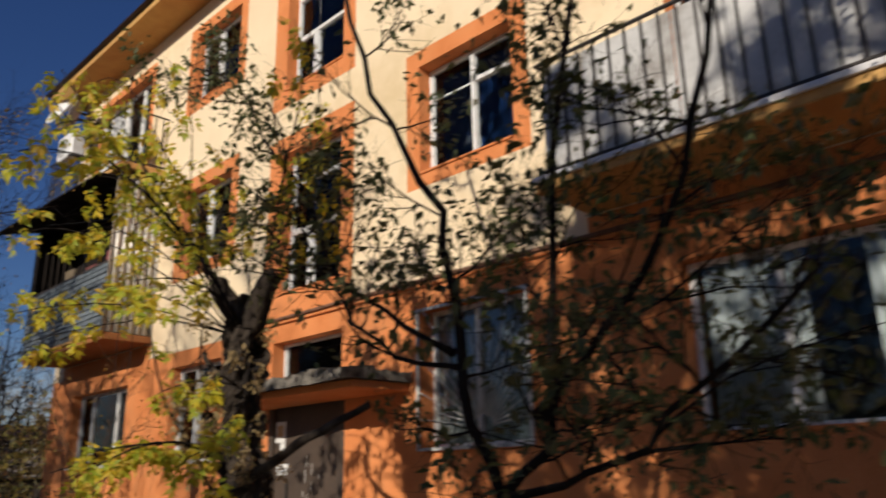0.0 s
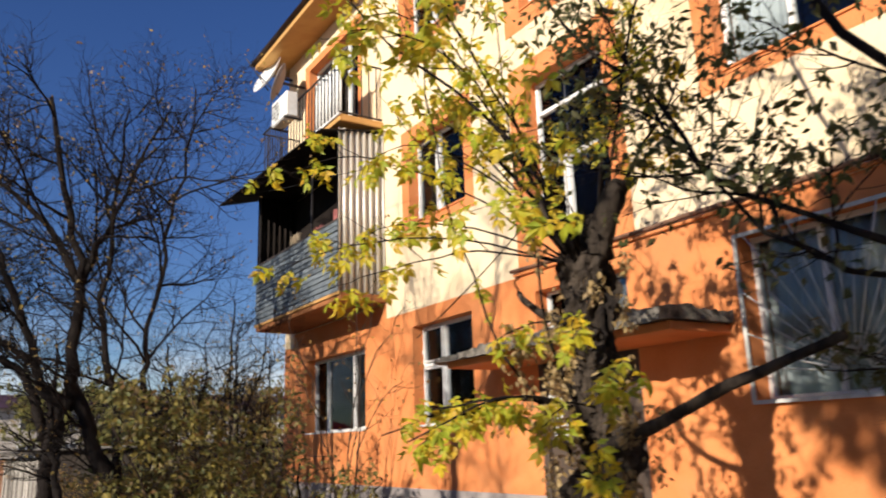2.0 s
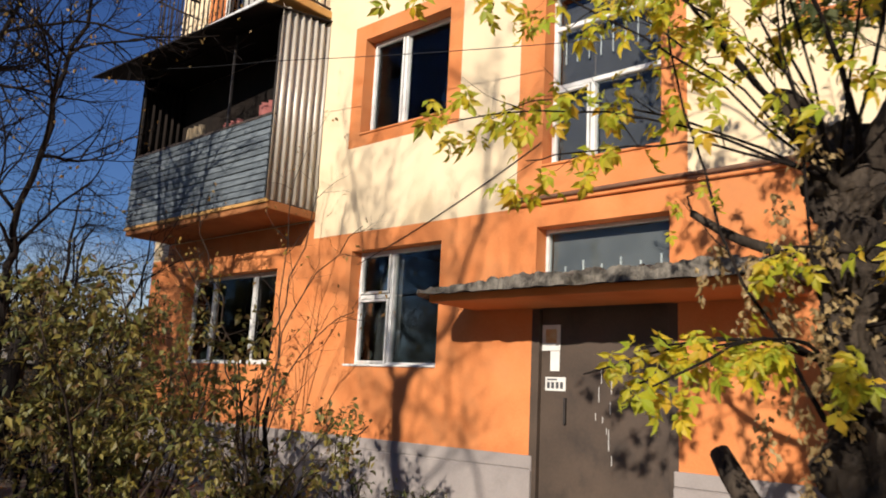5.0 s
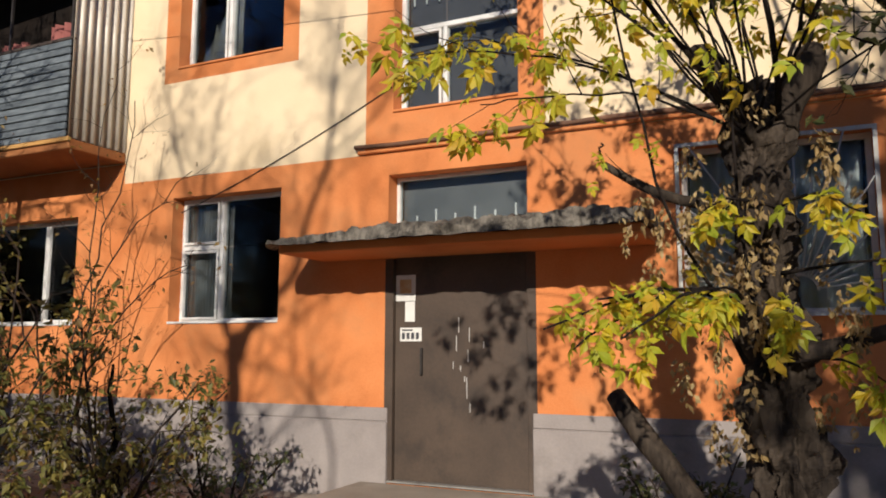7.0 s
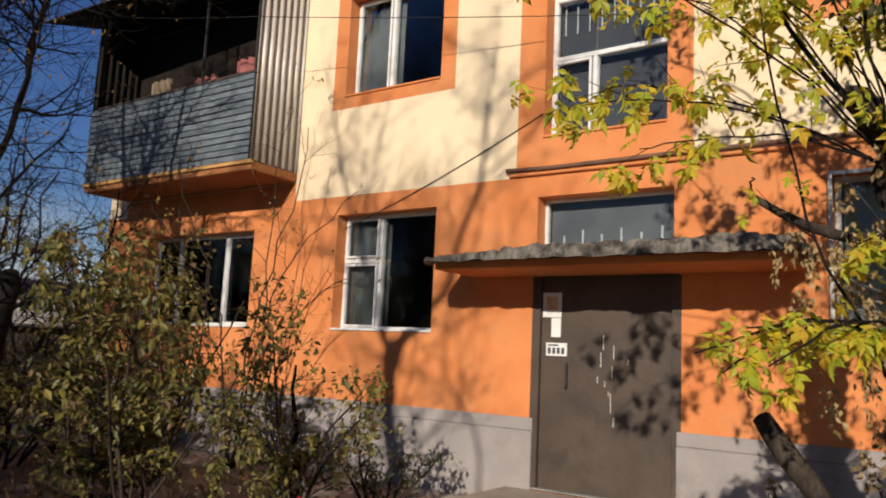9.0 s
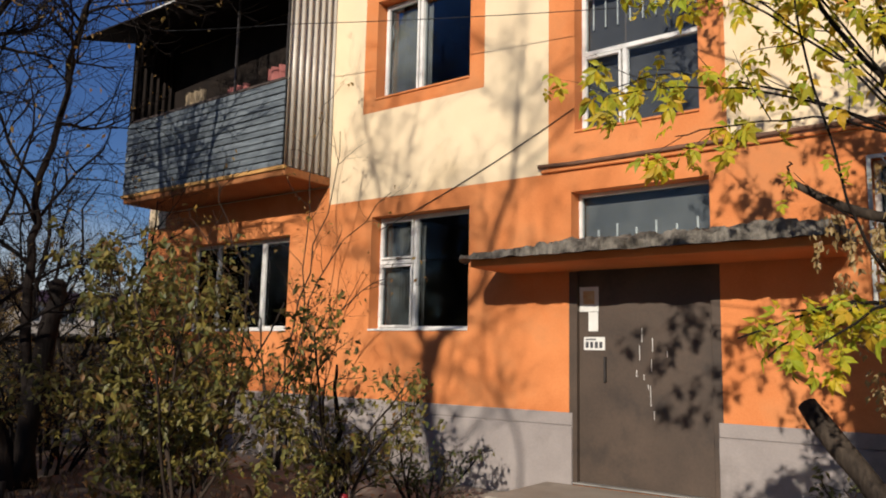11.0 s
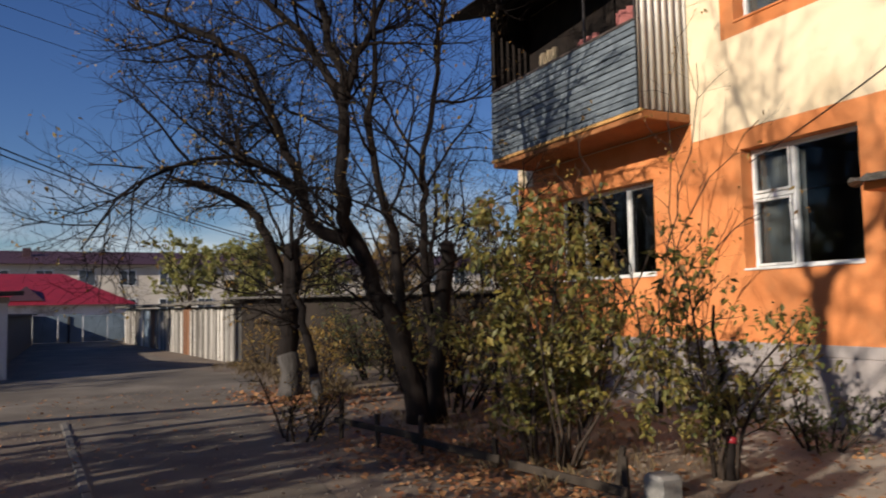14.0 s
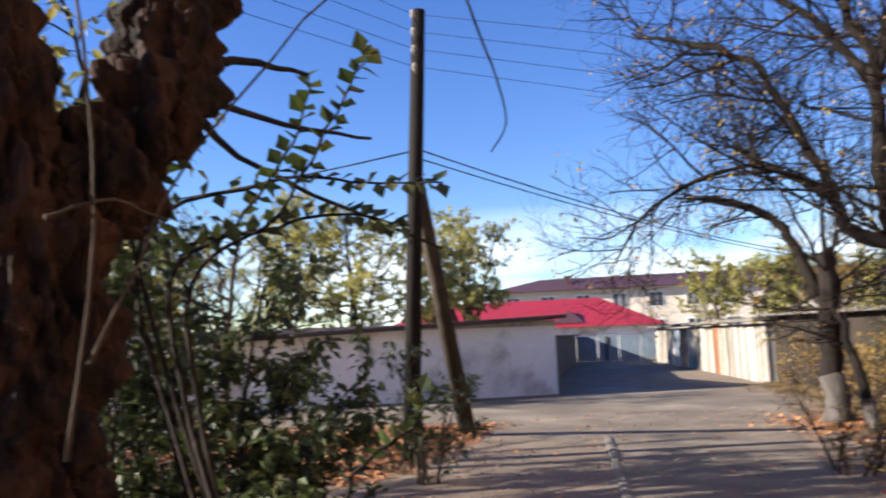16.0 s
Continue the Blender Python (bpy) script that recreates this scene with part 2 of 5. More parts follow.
# near black all round: the pole's shaded side is put into its colour
POLE_WOOD = material("shaded_pole_wood", (0.012, 0.009, 0.007), (0.005, 0.004, 0.0035), scale=6, fine=50, bump=0.7, stretch=(1, 1, 0.1))
STRUT_WOOD = material("grey_strut_wood", (0.062, 0.047, 0.035), (0.022, 0.017, 0.013), scale=6, fine=50, bump=0.7, stretch=(1, 1, 0.1))
CABLE = material("black_cable", (0.03, 0.03, 0.032), scale=5, fine=20, bump=0.0)
HILL = material("far_hill", (0.20, 0.17, 0.13), (0.13, 0.115, 0.09), scale=0.02, fine=0.3, bump=0.1)
DISH = material("white_dish", (0.82, 0.82, 0.80), (0.7, 0.7, 0.68), rough=0.4, scale=6, fine=40, bump=0.05)


# ---- builders ----
def mesh_of(name, bm, mats):
    me = bpy.data.meshes.new(name)
    bm.normal_update()
    bm.to_mesh(me)
    bm.free()
    for m in (mats if isinstance(mats, (list, tuple)) else [mats]):
        me.materials.append(m)
    return me


def part(name, bm, mat, parent=None, label="", smooth=False):
    ob = new(name, mesh_of(name, bm, mat))
    if smooth:
        for p in ob.data.polygons:
            p.use_smooth = True
    ob.parent = parent
    if label:
        ob["label"] = label
    return ob


def raw(name, verts, faces, mat, parent=None, label="", smooth=False):
    me = bpy.data.meshes.new(name)
    me.from_pydata(verts, [], faces)
    me.materials.append(mat)
    if smooth:
        me.polygons.foreach_set("use_smooth", [True] * len(me.polygons))
    ob = new(name, me)
    ob.parent = parent
    if label:
        ob["label"] = label
    return ob


def thing(name, label, category, at=(0, 0, 0), group="", kind=""):
    ob = new(name)
    ob.location = at
    ob.empty_display_size = 0.2
    bpy.context.view_layer.update()
    return tagged(ob, label, category, group, kind)


def box(bm, x0, x1, y0, y1, z0, z1, bevel=0.0, turn=None):
    r = bmesh.ops.create_cube(bm, size=1.0)
    vs = r["verts"]
    m = Matrix.Translation(((x0 + x1) / 2, (y0 + y1) / 2, (z0 + z1) / 2)) @ Matrix.Diagonal((x1 - x0, y1 - y0, z1 - z0, 1))
    bmesh.ops.transform(bm, matrix=(turn @ m) if turn else m, verts=vs)
    if bevel:
        edges = list({e for v in vs for e in v.link_edges})
        bmesh.ops.bevel(bm, geom=edges, offset=bevel, segments=1, affect="EDGES")
    return bm


def boxed(x0, x1, y0, y1, z0, z1, bevel=0.0, turn=None):
    return box(bmesh.new(), x0, x1, y0, y1, z0, z1, bevel, turn)


def tube_arrays(paths, sides=6):
    """Vertices and faces of tapered tubes; paths: lists of (point, radius)."""
    V, Fc = [], []
    ring = [(math.cos(2 * math.pi * k / sides), math.sin(2 * math.pi * k / sides)) for k in range(sides)]
    for path in paths:
        n0 = len(V)
        m = len(path)
        for i, (p, r) in enumerate(path):
            a = path[max(i - 1, 0)][0]
            b = path[min(i + 1, m - 1)][0]
            d = (b - a)
            d = d.normalized() if d.length > 1e-9 else Vector((0, 0, 1))
            u = d.cross(Vector((0.31, 0.95, 0.05))).normalized()
            v = d.cross(u)
            for c, s in ring:
                q = p + (u * c + v * s) * r
                V.append((q.x, q.y, q.z))
        for i in range(m - 1):
            for k in range(sides):
                k2 = (k + 1) % sides
                Fc.append((n0 + i * sides + k, n0 + i * sides + k2, n0 + (i + 1) * sides + k2, n0 + (i + 1) * sides + k))
        Fc.append(tuple(n0 + k for k in reversed(range(sides))))
        Fc.append(tuple(n0 + (m - 1) * sides + k for k in range(sides)))
    return V, Fc


def tubes(name, paths, mat, parent=None, sides=6, label=""):
    V, Fc = tube_arrays(paths, sides)
    return raw(name, V, Fc, mat, parent, label, smooth=True)


def limb(rng, start, way, length, radius, end_radius, steps=7, wiggle=0.12, lift=0.0):
    """A crooked limb as a list of (point, radius)."""
    p, d = Vector(start), Vector(way).normalized()
    path = [(p.copy(), radius)]
    for i in range(steps):
        d = (d + Vector((rng.gauss(0, wiggle), rng.gauss(0, wiggle), rng.gauss(0, wiggle) + lift))).normalized()
        p = p + d * (length / steps)
        f = (i + 1) / steps
        path.append((p.copy(), radius + (end_radius - radius) * f))
    return path


def along(path, f):
    s = f * (len(path) - 1)
    i = min(int(s), len(path) - 2)
    a, b = path[i], path[i + 1]
    u = s - i
    return a[0].lerp(b[0], u), a[1] + (b[1] - a[1]) * u, (b[0] - a[0]).normalized()


def branch_out(rng, parents, count, length, radius, spread=0.8, lift=0.03, wiggle=0.14, first=0.25, steps=5, taper=0.35):
    """Grow count side branches from each parent limb."""
    out = []
    for path in parents:
        for k in range(count):
            f = first + (1 - first) * (k + rng.random()) / count
            p, r, d = along(path, min(f, 0.99))
            side = Vector((rng.gauss(0, 1), rng.gauss(0, 1), rng.gauss(0.15, 0.7)))
            side = (side - d * side.dot(d)).normalized()
            w = (d * (1 - spread * 0.5) + side * spread).normalized()
            L = length * rng.uniform(0.6, 1.2) * (1.15 - 0.5 * f)
            out.append(limb(rng, p, w, L, min(radius, r * 0.75), min(radius, r * 0.75) * taper, steps, wiggle, lift))
    return out


LEAFLET = [(0, 0, 0), (0.26, 0.42, 0.07), (0, 1, -0.04), (-0.26, 0.42, 0.07)]


def leaf_shape(kind):
    """Points and triangles of one leaf, about 1 long, along +y."""
    if kind == "single":
        return [Vector(p) for p in LEAFLET], [(0, 1, 2), (0, 2, 3)]
    # leaflets in pairs along a short stalk, each with a broken, pointed outline, folded along its middle
    V, T = [], []
    for ang, size, off in ((0, 0.62, 0.46), (42, 0.56, 0.34), (-46, 0.54, 0.31), (70, 0.40, 0.12), (-74, 0.42, 0.10)):
        c, s = math.cos(radians(ang)), math.sin(radians(ang))
        n0 = len(V)
        for x, y, z in ((0, 0, 0), (0.20, 0.30, 0.08), (0.25, 0.52, 0.09), (0.12, 0.74, 0.03), (0, 1, -0.10), (-0.13, 0.70, 0.03), (-0.27, 0.46, 0.09), (-0.18, 0.26, 0.08), (0, 0.5, 0)):
            x, y = x * size * 0.98, y * size
            V.append(Vector((x * c - y * s, off + x * s + y * c, z * size - 0.30 * y * y - 0.1 * abs(s) * y)))
        T += [(n0 + k, n0 + k + 1, n0 + 8) for k in range(7)] + [(n0 + 7, n0, n0 + 8)]
    n0 = len(V)
    V += [Vector((-0.012, 0, 0)), Vector((0.012, 0, 0)), Vector((0, 0.5, 0.0))]
    T.append((n0, n0 + 1, n0 + 2))
    return V, T


def leaf_pose(rng, p, size, droop=0.4):
    q = Euler((rng.uniform(-1.2, 0.6) - droop, rng.uniform(-0.8, 0.8), rng.uniform(0, 6.283))).to_matrix().to_4x4()
    return Matrix.Translation(p) @ q @ Matrix.Scale(size * rng.uniform(0.65, 1.25), 4)


def crown(name, rng, spots, mat, parent, size=0.08, kind="single", droop=0.4, label=""):
    sv, st = leaf_shape(kind)
    V, T = [], []
    for p in spots:
        m = leaf_pose(rng, p, size, droop)
        n0 = len(V)
        V += [tuple(m @ v) for v in sv]
        T += [tuple(n0 + k for k in t) for t in st]
    ob = raw(name, V, T, mat, parent, label)
    ob["kind"] = "stuff"
    return ob


def spots_on(rng, paths, per, jitter=0.05, first=0.2):
    out = []
    for path in paths:
        for k in range(per):
            p, r, d = along(path, rng.uniform(first, 0.999))
            out.append(p + Vector((rng.gauss(0, jitter), rng.gauss(0, jitter), rng.gauss(0, jitter))))
    return out


# ---- ground ----
def sheet(name, outline, z, mat, label, category):
    bm = bmesh.new()
    bm.faces.new([bm.verts.new((x, y, z)) for x, y in outline])
    ob = part(name, bm, mat)
    return tagged(ob, label, category, kind="structure")


sheet("ground", [(-700, -700), (700, -700), (700, 700), (-700, 700)], 0.0, EARTH, "trodden pale brown earth with dust and debris", "ground")
sheet("road", [(-9.0, -1.28), (-14.0, -1.22), (-15.2, -2.3), (-17.2, -4.6), (-17.2, -40), (-21.2, -40), (-21.2, -2.4), (-70, -2.6), (-70, 0.0), (-22.6, 1.0), (-20.2, 1.9), (-18.4, 1.6), (-15.8, 0.9), (-12.0, 0.45), (-3.0, -0.2), (8.0, -0.2), (8.0, -1.5)],
      0.004, ASPHALT, "worn grey asphalt drive with dusty patches", "road")

APRON = material("pale_sandy_concrete", (0.40, 0.345, 0.28), (0.27, 0.23, 0.185), scale=2.2, fine=55, bump=0.7, stain=(0.20, 0.165, 0.13), stain_scale=1.3)
sheet("pavement", [(-15.6, 4.75), (-12.0, 4.55), (-10.4, 4.0), (-9.35, 3.3), (-8.8, 2.5), (-7.6, 2.1), (-6.2, 2.6), (-5.9, 4.2), (-3.0, 4.7), (3.0, 4.8), (3.0, 5.42), (-15.6, 5.42)],
      0.005, APRON, "pale dusty concrete apron along the wall", "pavement")

# ---- the apartment building ----
F = 5.44            # front of the wall
BX0, BX1 = -16.05, 9.0
TOP = 9.05
house = thing("apartment_building", "three-storey plastered apartment block, orange below and cream above", "building", (-7.9, F, 0))


def under(ob, parent):
    """Parent ob and keep its place."""
    ob.parent = parent
    ob.matrix_parent_inverse = parent.matrix_world.inverted()
    return ob


OPEN = {
    "kitchen_1": (-11.28, -9.84, 1.62, 2.975), "room_1": (-15.0, -12.73, 1.62, 2.875),
    "kitchen_1r": (-5.96, -4.58, 1.62, 2.975), "room_1r": (-3.14, -0.85, 1.62, 2.90),
    "kitchen_2": (-11.29, -9.87, 4.45, 5.72), "room_2": (-15.0, -12.8, 3.62, 5.75),
    "kitchen_2r": (-5.94, -4.64, 4.45, 5.72), "room_2r": (-3.0, -0.8, 3.62, 5.75),
    "kitchen_3": (-11.29, -9.87, 7.25, 8.5), "room_3": (-15.0, -12.9, 6.42, 8.55),
    "kitchen_3r": (-5.94, -4.64, 7.25, 8.5), "room_3r": (-3.0, -0.8, 6.42, 8.55),
    "stair_2": (-8.56, -7.30, 3.60, 5.5), "stair_3": (-8.56, -7.30, 6.45, 8.3),
    "transom": (-8.60, -7.23, 2.34, 2.985), "door": (-8.58, -7.20, 0.17, 2.22),
    "far_1": (2.2, 3.6, 1.62, 2.95), "far_2": (2.2, 3.6, 4.45, 5.72),
}
SURROUND = {k: (OPEN[k][0] - 0.20, OPEN[k][1] + 0.20, OPEN[k][2] - 0.16, OPEN[k][3] + 0.2) for k in OPEN if k.endswith(("_2", "_2r", "_3", "_3r")) and "room" not in k}
SURROUND["stair_2"] = (-8.86, -7.06, 3.20, 5.75)
SURROUND["stair_3"] = (-8.86, -7.06, 6.2, 8.5)
SURROUND["room_3"] = (-15.2, -12.75, 6.40, 8.7)
SURROUND["room_3r"] = (-3.15, -0.65, 6.40, 8.7)
SURROUND["below_balcony"] = (-15.6, -12.02, 3.2, 3.43)
SURROUND["below_balcony_r"] = (-3.9, -0.28, 3.2, 3.44)
DEEP = 0.165


def front_wall():
    xs = sorted({BX0, BX1, *[v for o in (*OPEN.values(), *SURROUND.values()) for v in o[:2]]})
    zs = sorted({0.0, TOP, 3.2, *[v for o in (*OPEN.values(), *SURROUND.values()) for v in o[2:]]})
    bm = bmesh.new()
    grid = {}

    def vert(x, y, z):
        key = (round(x, 4), round(y, 4), round(z, 4))
        if key not in grid:
            grid[key] = bm.verts.new(key)
        return grid[key]

    def inside(o, x, z):
        return o[0] < x < o[1] and o[2] < z < o[3]
    for i in range(len(xs) - 1):
        for k in range(len(zs) - 1):
            cx, cz = (xs[i] + xs[i + 1]) / 2, (zs[k] + zs[k + 1]) / 2
            if any(inside(o, cx, cz) for o in OPEN.values()):
                continue
            orange = cz < 3.2 or any(inside(o, cx, cz) for o in SURROUND.values())
            for y in (F, F + 0.38):
                q = [vert(xs[i], y, zs[k]), vert(xs[i + 1], y, zs[k]), vert(xs[i + 1], y, zs[k + 1]), vert(xs[i], y, zs[k + 1])]
                f = bm.faces.new(q if y == F else q[::-1])
                f.material_index = 0 if orange else 1
    for o in OPEN.values():
        x0, x1, z0, z1 = o
        zz = [z for z in zs if z0 <= z <= z1]
        xx = [x for x in xs if x0 <= x <= x1]
        for a, b in zip(zz, zz[1:]):
            bm.faces.new([vert(x0, F, b), vert(x0, F + 0.38, b), vert(x0, F + 0.38, a), vert(x0, F, a)])
            bm.faces.new([vert(x1, F, a), vert(x1, F + 0.38, a), vert(x1, F + 0.38, b), vert(x1, F, b)])
        for a, b in zip(xx, xx[1:]):
            bm.faces.new([vert(a, F, z0), vert(a, F + 0.38, z0), vert(b, F + 0.38, z0), vert(b, F, z0)])
            bm.faces.new([vert(b, F, z1), vert(b, F + 0.38, z1), vert(a, F + 0.38, z1), vert(a, F, z1)])
    return part("wall", bm, [ORANGE, CREAM], house, "front wall, orange ground floor, cream above with orange window surrounds")


def keep(ob, parent=None):
    return under(ob, parent or house)


keep(front_wall())
# the other walls, floors and roof
sw = bmesh.new()
box(sw, BX0, BX0 + 0.38, F + 0.38, F + 11, 0, TOP)
box(sw, BX1 - 0.38, BX1, F + 0.38, F + 11, 0, TOP)
box(sw, BX0, BX1, F + 11, F + 11.38, 0, TOP)
keep(part("side_wall", sw, CREAM, None, "cream plastered end and back walls"))
# unseen shell added to stop light leaking, toned dark for unlit rooms
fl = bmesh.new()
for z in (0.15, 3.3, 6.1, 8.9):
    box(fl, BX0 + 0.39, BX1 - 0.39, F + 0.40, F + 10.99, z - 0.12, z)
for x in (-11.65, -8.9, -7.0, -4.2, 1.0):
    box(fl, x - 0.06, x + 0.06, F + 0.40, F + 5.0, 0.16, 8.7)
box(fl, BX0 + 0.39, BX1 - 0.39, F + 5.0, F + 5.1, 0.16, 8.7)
keep(part("room_shell", fl, INSIDE, None, "unseen floors and partitions added to keep the rooms dark"))

pl = bmesh.new()
for a, b in ((BX0 - 0.05, -8.585), (-7.195, BX1)):
    box(pl, a, b, F - 0.035, F + 0.002, 0.0, 0.69, 0.006)
    box(pl, a, b, F - 0.022, F + 0.002, 0.70, 0.82, 0.006)
    box(pl, a, b, F - 0.010, F + 0.003, 0.685, 0.705, 0)
keep(part("plinth", pl, PLINTH, None, "grey plastered plinth with a dark joint"))

rf = bmesh.new()
box(rf, BX0 - 0.35, BX1 + 0.35, F - 0.62, F + 11.6, TOP, TOP + 0.12, 0.01)
keep(part("eave", rf, SLAB_YELLOW, None, "ochre painted eave slab"))
rf = bmesh.new()
a = [rf.verts.new(v) for v in ((BX0 - 0.45, F - 0.72, TOP + 0.122), (BX1 + 0.45, F - 0.72, TOP + 0.122), (BX1 + 0.45, F + 11.7, TOP + 0.122), (BX0 - 0.45, F + 11.7, TOP + 0.122), (BX0 + 4, F + 5.6, TOP + 1.9), (BX1 - 4, F + 5.6, TOP + 1.9))]
for q in ((0, 1, 5, 4), (1, 2, 5), (2, 3, 4, 5), (3, 0, 4), (3, 2, 1, 0)):
    rf.faces.new([a[k] for k in q])
keep(part("roof", rf, RUST, None, "dark sheet metal hipped roof"))


def ring(x0, x1, z0, z1, w, y0, y1):
    """One rectangular frame round an opening."""
    bm = bmesh.new()
    rows = []
    for a, b, c, d in ((x0, x1, z0, z1), (x0 + w, x1 - w, z0 + w, z1 - w)):
        rows.append([[bm.verts.new((x, y, z)) for x, z in ((a, c), (b, c), (b, d), (a, d))] for y in (y0, y1)])
    for k in range(4):
        n = (k + 1) % 4
        o, i = rows
        bm.faces.new([o[0][k], o[0][n], i[0][n], i[0][k]])
        bm.faces.new([o[1][n], o[1][k], i[1][k], i[1][n]])
        bm.faces.new([i[0][k], i[0][n], i[1][n], i[1][k]])
        bm.faces.new([o[0][n], o[0][k], o[1][k], o[1][n]])
    bmesh.ops.bevel(bm, geom=list(bm.edges), offset=0.004, segments=1, affect="EDGES")
    return bm


def window(key, uprights, bars=(), casements=(), name="window", frame_w=0.045, inset=DEEP, label="white painted wooden window"):
    """A window in its opening, all in fractions of it. uprights: (x, from, to); bars: (from, to, z);
    casements: opening sashes (x from, x to, z from, z to) with a frame of their own."""
    x0, x1, z0, z1 = OPEN[key]
    y0, y1 = F + inset, F + inset + 0.07
    w = frame_w

    def fx(f):
        return x0 + (x1 - x0) * f

    def fz(f):
        return z0 + (z1 - z0) * f
    ob = keep(part(name, ring(x0, x1, z0, z1, w, y0, y1), WHITE, None, label))
    for s, a, b in uprights:
        under(part("mullion", boxed(fx(s) - w * 0.5, fx(s) + w * 0.5, y0 - 0.012, y1, fz(a) + w * (1.0 if a == 0 else 0.55), fz(b) - w * (1.0 if b == 1 else 0.55), 0.006), WHITE), ob)
    for a, b, f in bars:
        under(part("glazing_bar", boxed(fx(a) + w * 0.72, fx(b) - w * 0.72, y0 - 0.006, y1, fz(f) - w * 0.55, fz(f) + w * 0.55, 0.006), WHITE), ob)
    for a, b, c, d in casements:
        e = w * 0.78
        sash = under(part("casement", ring(fx(a) + e, fx(b) - e, fz(c) + e, fz(d) - e, 0.026, y0 - 0.022, y0 + 0.02), WHITE), ob)
        under(part("hinge", boxed(fx(a) + e * 0.7, fx(a) + e + 0.012, y0 - 0.03, y0 - 0.012, fz(c) + 0.16, fz(c) + 0.22, 0.003), WHITE), sash)
    xs = sorted({0.0, 1.0, *[s for s, a, b in uprights]})
    zs = sorted({0.0, 1.0, *[f for a, b, f in bars]})
    for a, b in zip(xs, xs[1:]):
        for c, d in zip(zs, zs[1:]):
            pane = under(part("pane", boxed(fx(a) + 0.01, fx(b) - 0.01, y0 + 0.03, y0 + 0.036, fz(c) + 0.01, fz(d) - 0.01), GLASS), ob)
            pane.visible_shadow = False
    sl = boxed(x0, x1, F - 0.02, y0, z0 - 0.012, z0 + 0.012, 0.004)
    under(part("sill", sl, WHITE if key in ("kitchen_1", "room_1") else ORANGE), ob)
    return ob


window("kitchen_1", [(0.39, 0, 1)], [(0, 0.39, 0.60)], [(0, 0.39, 0, 0.60), (0, 0.39, 0.60, 1)])
window("room_1", [(0.25, 0, 1), (0.69, 0, 1)], (), [(0.69, 1, 0, 1)])
window("kitchen_1r", [(0.45, 0, 1)])
window("room_1r", [(0.3, 0, 1), (0.7, 0, 1)])
for k in ("kitchen_2", "kitchen_3"):
    window(k, [(0.41, 0, 1)], (), [(0, 0.41, 0, 1)])
for k in ("kitchen_2r", "kitchen_3r"):
    window(k, [(0.5, 0, 1)], [(0.5, 1, 0.72)])
for k in ("room_2", "room_2r", "room_3", "room_3r"):
    window(k, [(0.36, 0, 1), (0.68, 0, 1)], name="balcony_window", label="white balcony door and window")
for k in ("stair_2", "stair_3"):
    window(k, [(0.375, 0, 0.45)], [(0, 1, 0.45), (0, 1, 0.79)], [(0, 0.375, 0, 0.45)], "stair_window", label="tall white stairwell window with one opening sash")
# flat grey sheet added behind the glass to give the panes their tone
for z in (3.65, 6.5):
    keep(part("stair_pane_sheet", boxed(-8.54, -7.32, F + 0.30, F + 0.31, z, z + 1.78), material("stair_pane_grey", (0.105, 0.10, 0.105), (0.07, 0.068, 0.072), scale=3, fine=30), None, "flat grey sheet added behind the stairwell panes"))
    for k in range(9):
        keep(part("bar", boxed(-8.48 + k * 0.135, -8.468 + k * 0.135, F + 0.265, F + 0.277, z + 1.1, z + 1.45), WHITE))
tw = window("transom", [], name="transom_window", frame_w=0.032, label="wide dusty window over the porch roof")
for k in ("far_1", "far_2"):
    window(k, [(0.45, 0, 1)])
# grey sheet added behind the pane; its colour holds dust and reflection
under(part("pane_backing", boxed(-8.57, -7.26, F + 0.262, F + 0.27, 2.36, 2.96), material("pane_backing_grey", (0.19, 0.185, 0.18), (0.12, 0.12, 0.12), scale=5, fine=30), None, "grey sheet added for the pane's dust and reflection"), tw)
# thin bars behind the transom's glass
for k in range(6):
    x = -8.42 + k * 0.2
    under(part("bar", boxed(x - 0.008, x + 0.008, F + 0.24, F + 0.255, 2.4, 2.62 + 0.05 * (k % 2)), WHITE), tw)


def curtain(x0, x1, y, z0, z1, folds, label, cloth=CURTAIN):
    n = folds * 6
    V = [(x0 + (x1 - x0) * i / n, y + min(0.03, 0.25 * (x1 - x0) / folds) * math.sin(i * 2 * math.pi / 6) + 0.008 * math.sin(i * 0.9), z) for z in (z0, z1) for i in range(n + 1)]
    Q = [(i, i + 1, n + 2 + i, n + 1 + i) for i in range(n)]
    ob = raw("curtain", V, Q, cloth, None, "", smooth=True)
    sol = ob.modifiers.new("thickness", "SOLIDIFY")
    sol.thickness = 0.004
    return tagged(ob, label, "curtain")


curtain(-3.05, -2.3, F + 0.235, 1.64, 2.86, 7, "pale grey curtain hanging in folds behind glass")
curtain(-1.9, -0.95, F + 0.235, 1.64, 2.86, 8, "pale grey curtain hanging in folds behind glass")
curtain(-5.88, -5.35, F + 0.235, 4.5, 5.66, 5, "pale curtain drawn half across a window")
curtain(-5.9, -4.65, F + 0.235, 1.64, 2.93, 10, "greyish net curtain behind a barred window")
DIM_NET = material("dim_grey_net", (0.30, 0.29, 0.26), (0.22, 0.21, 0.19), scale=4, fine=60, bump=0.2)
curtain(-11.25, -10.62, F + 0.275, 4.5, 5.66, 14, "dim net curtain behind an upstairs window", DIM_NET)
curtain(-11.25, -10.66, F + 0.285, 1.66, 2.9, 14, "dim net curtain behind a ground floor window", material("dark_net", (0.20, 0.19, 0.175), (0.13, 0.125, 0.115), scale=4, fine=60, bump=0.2))

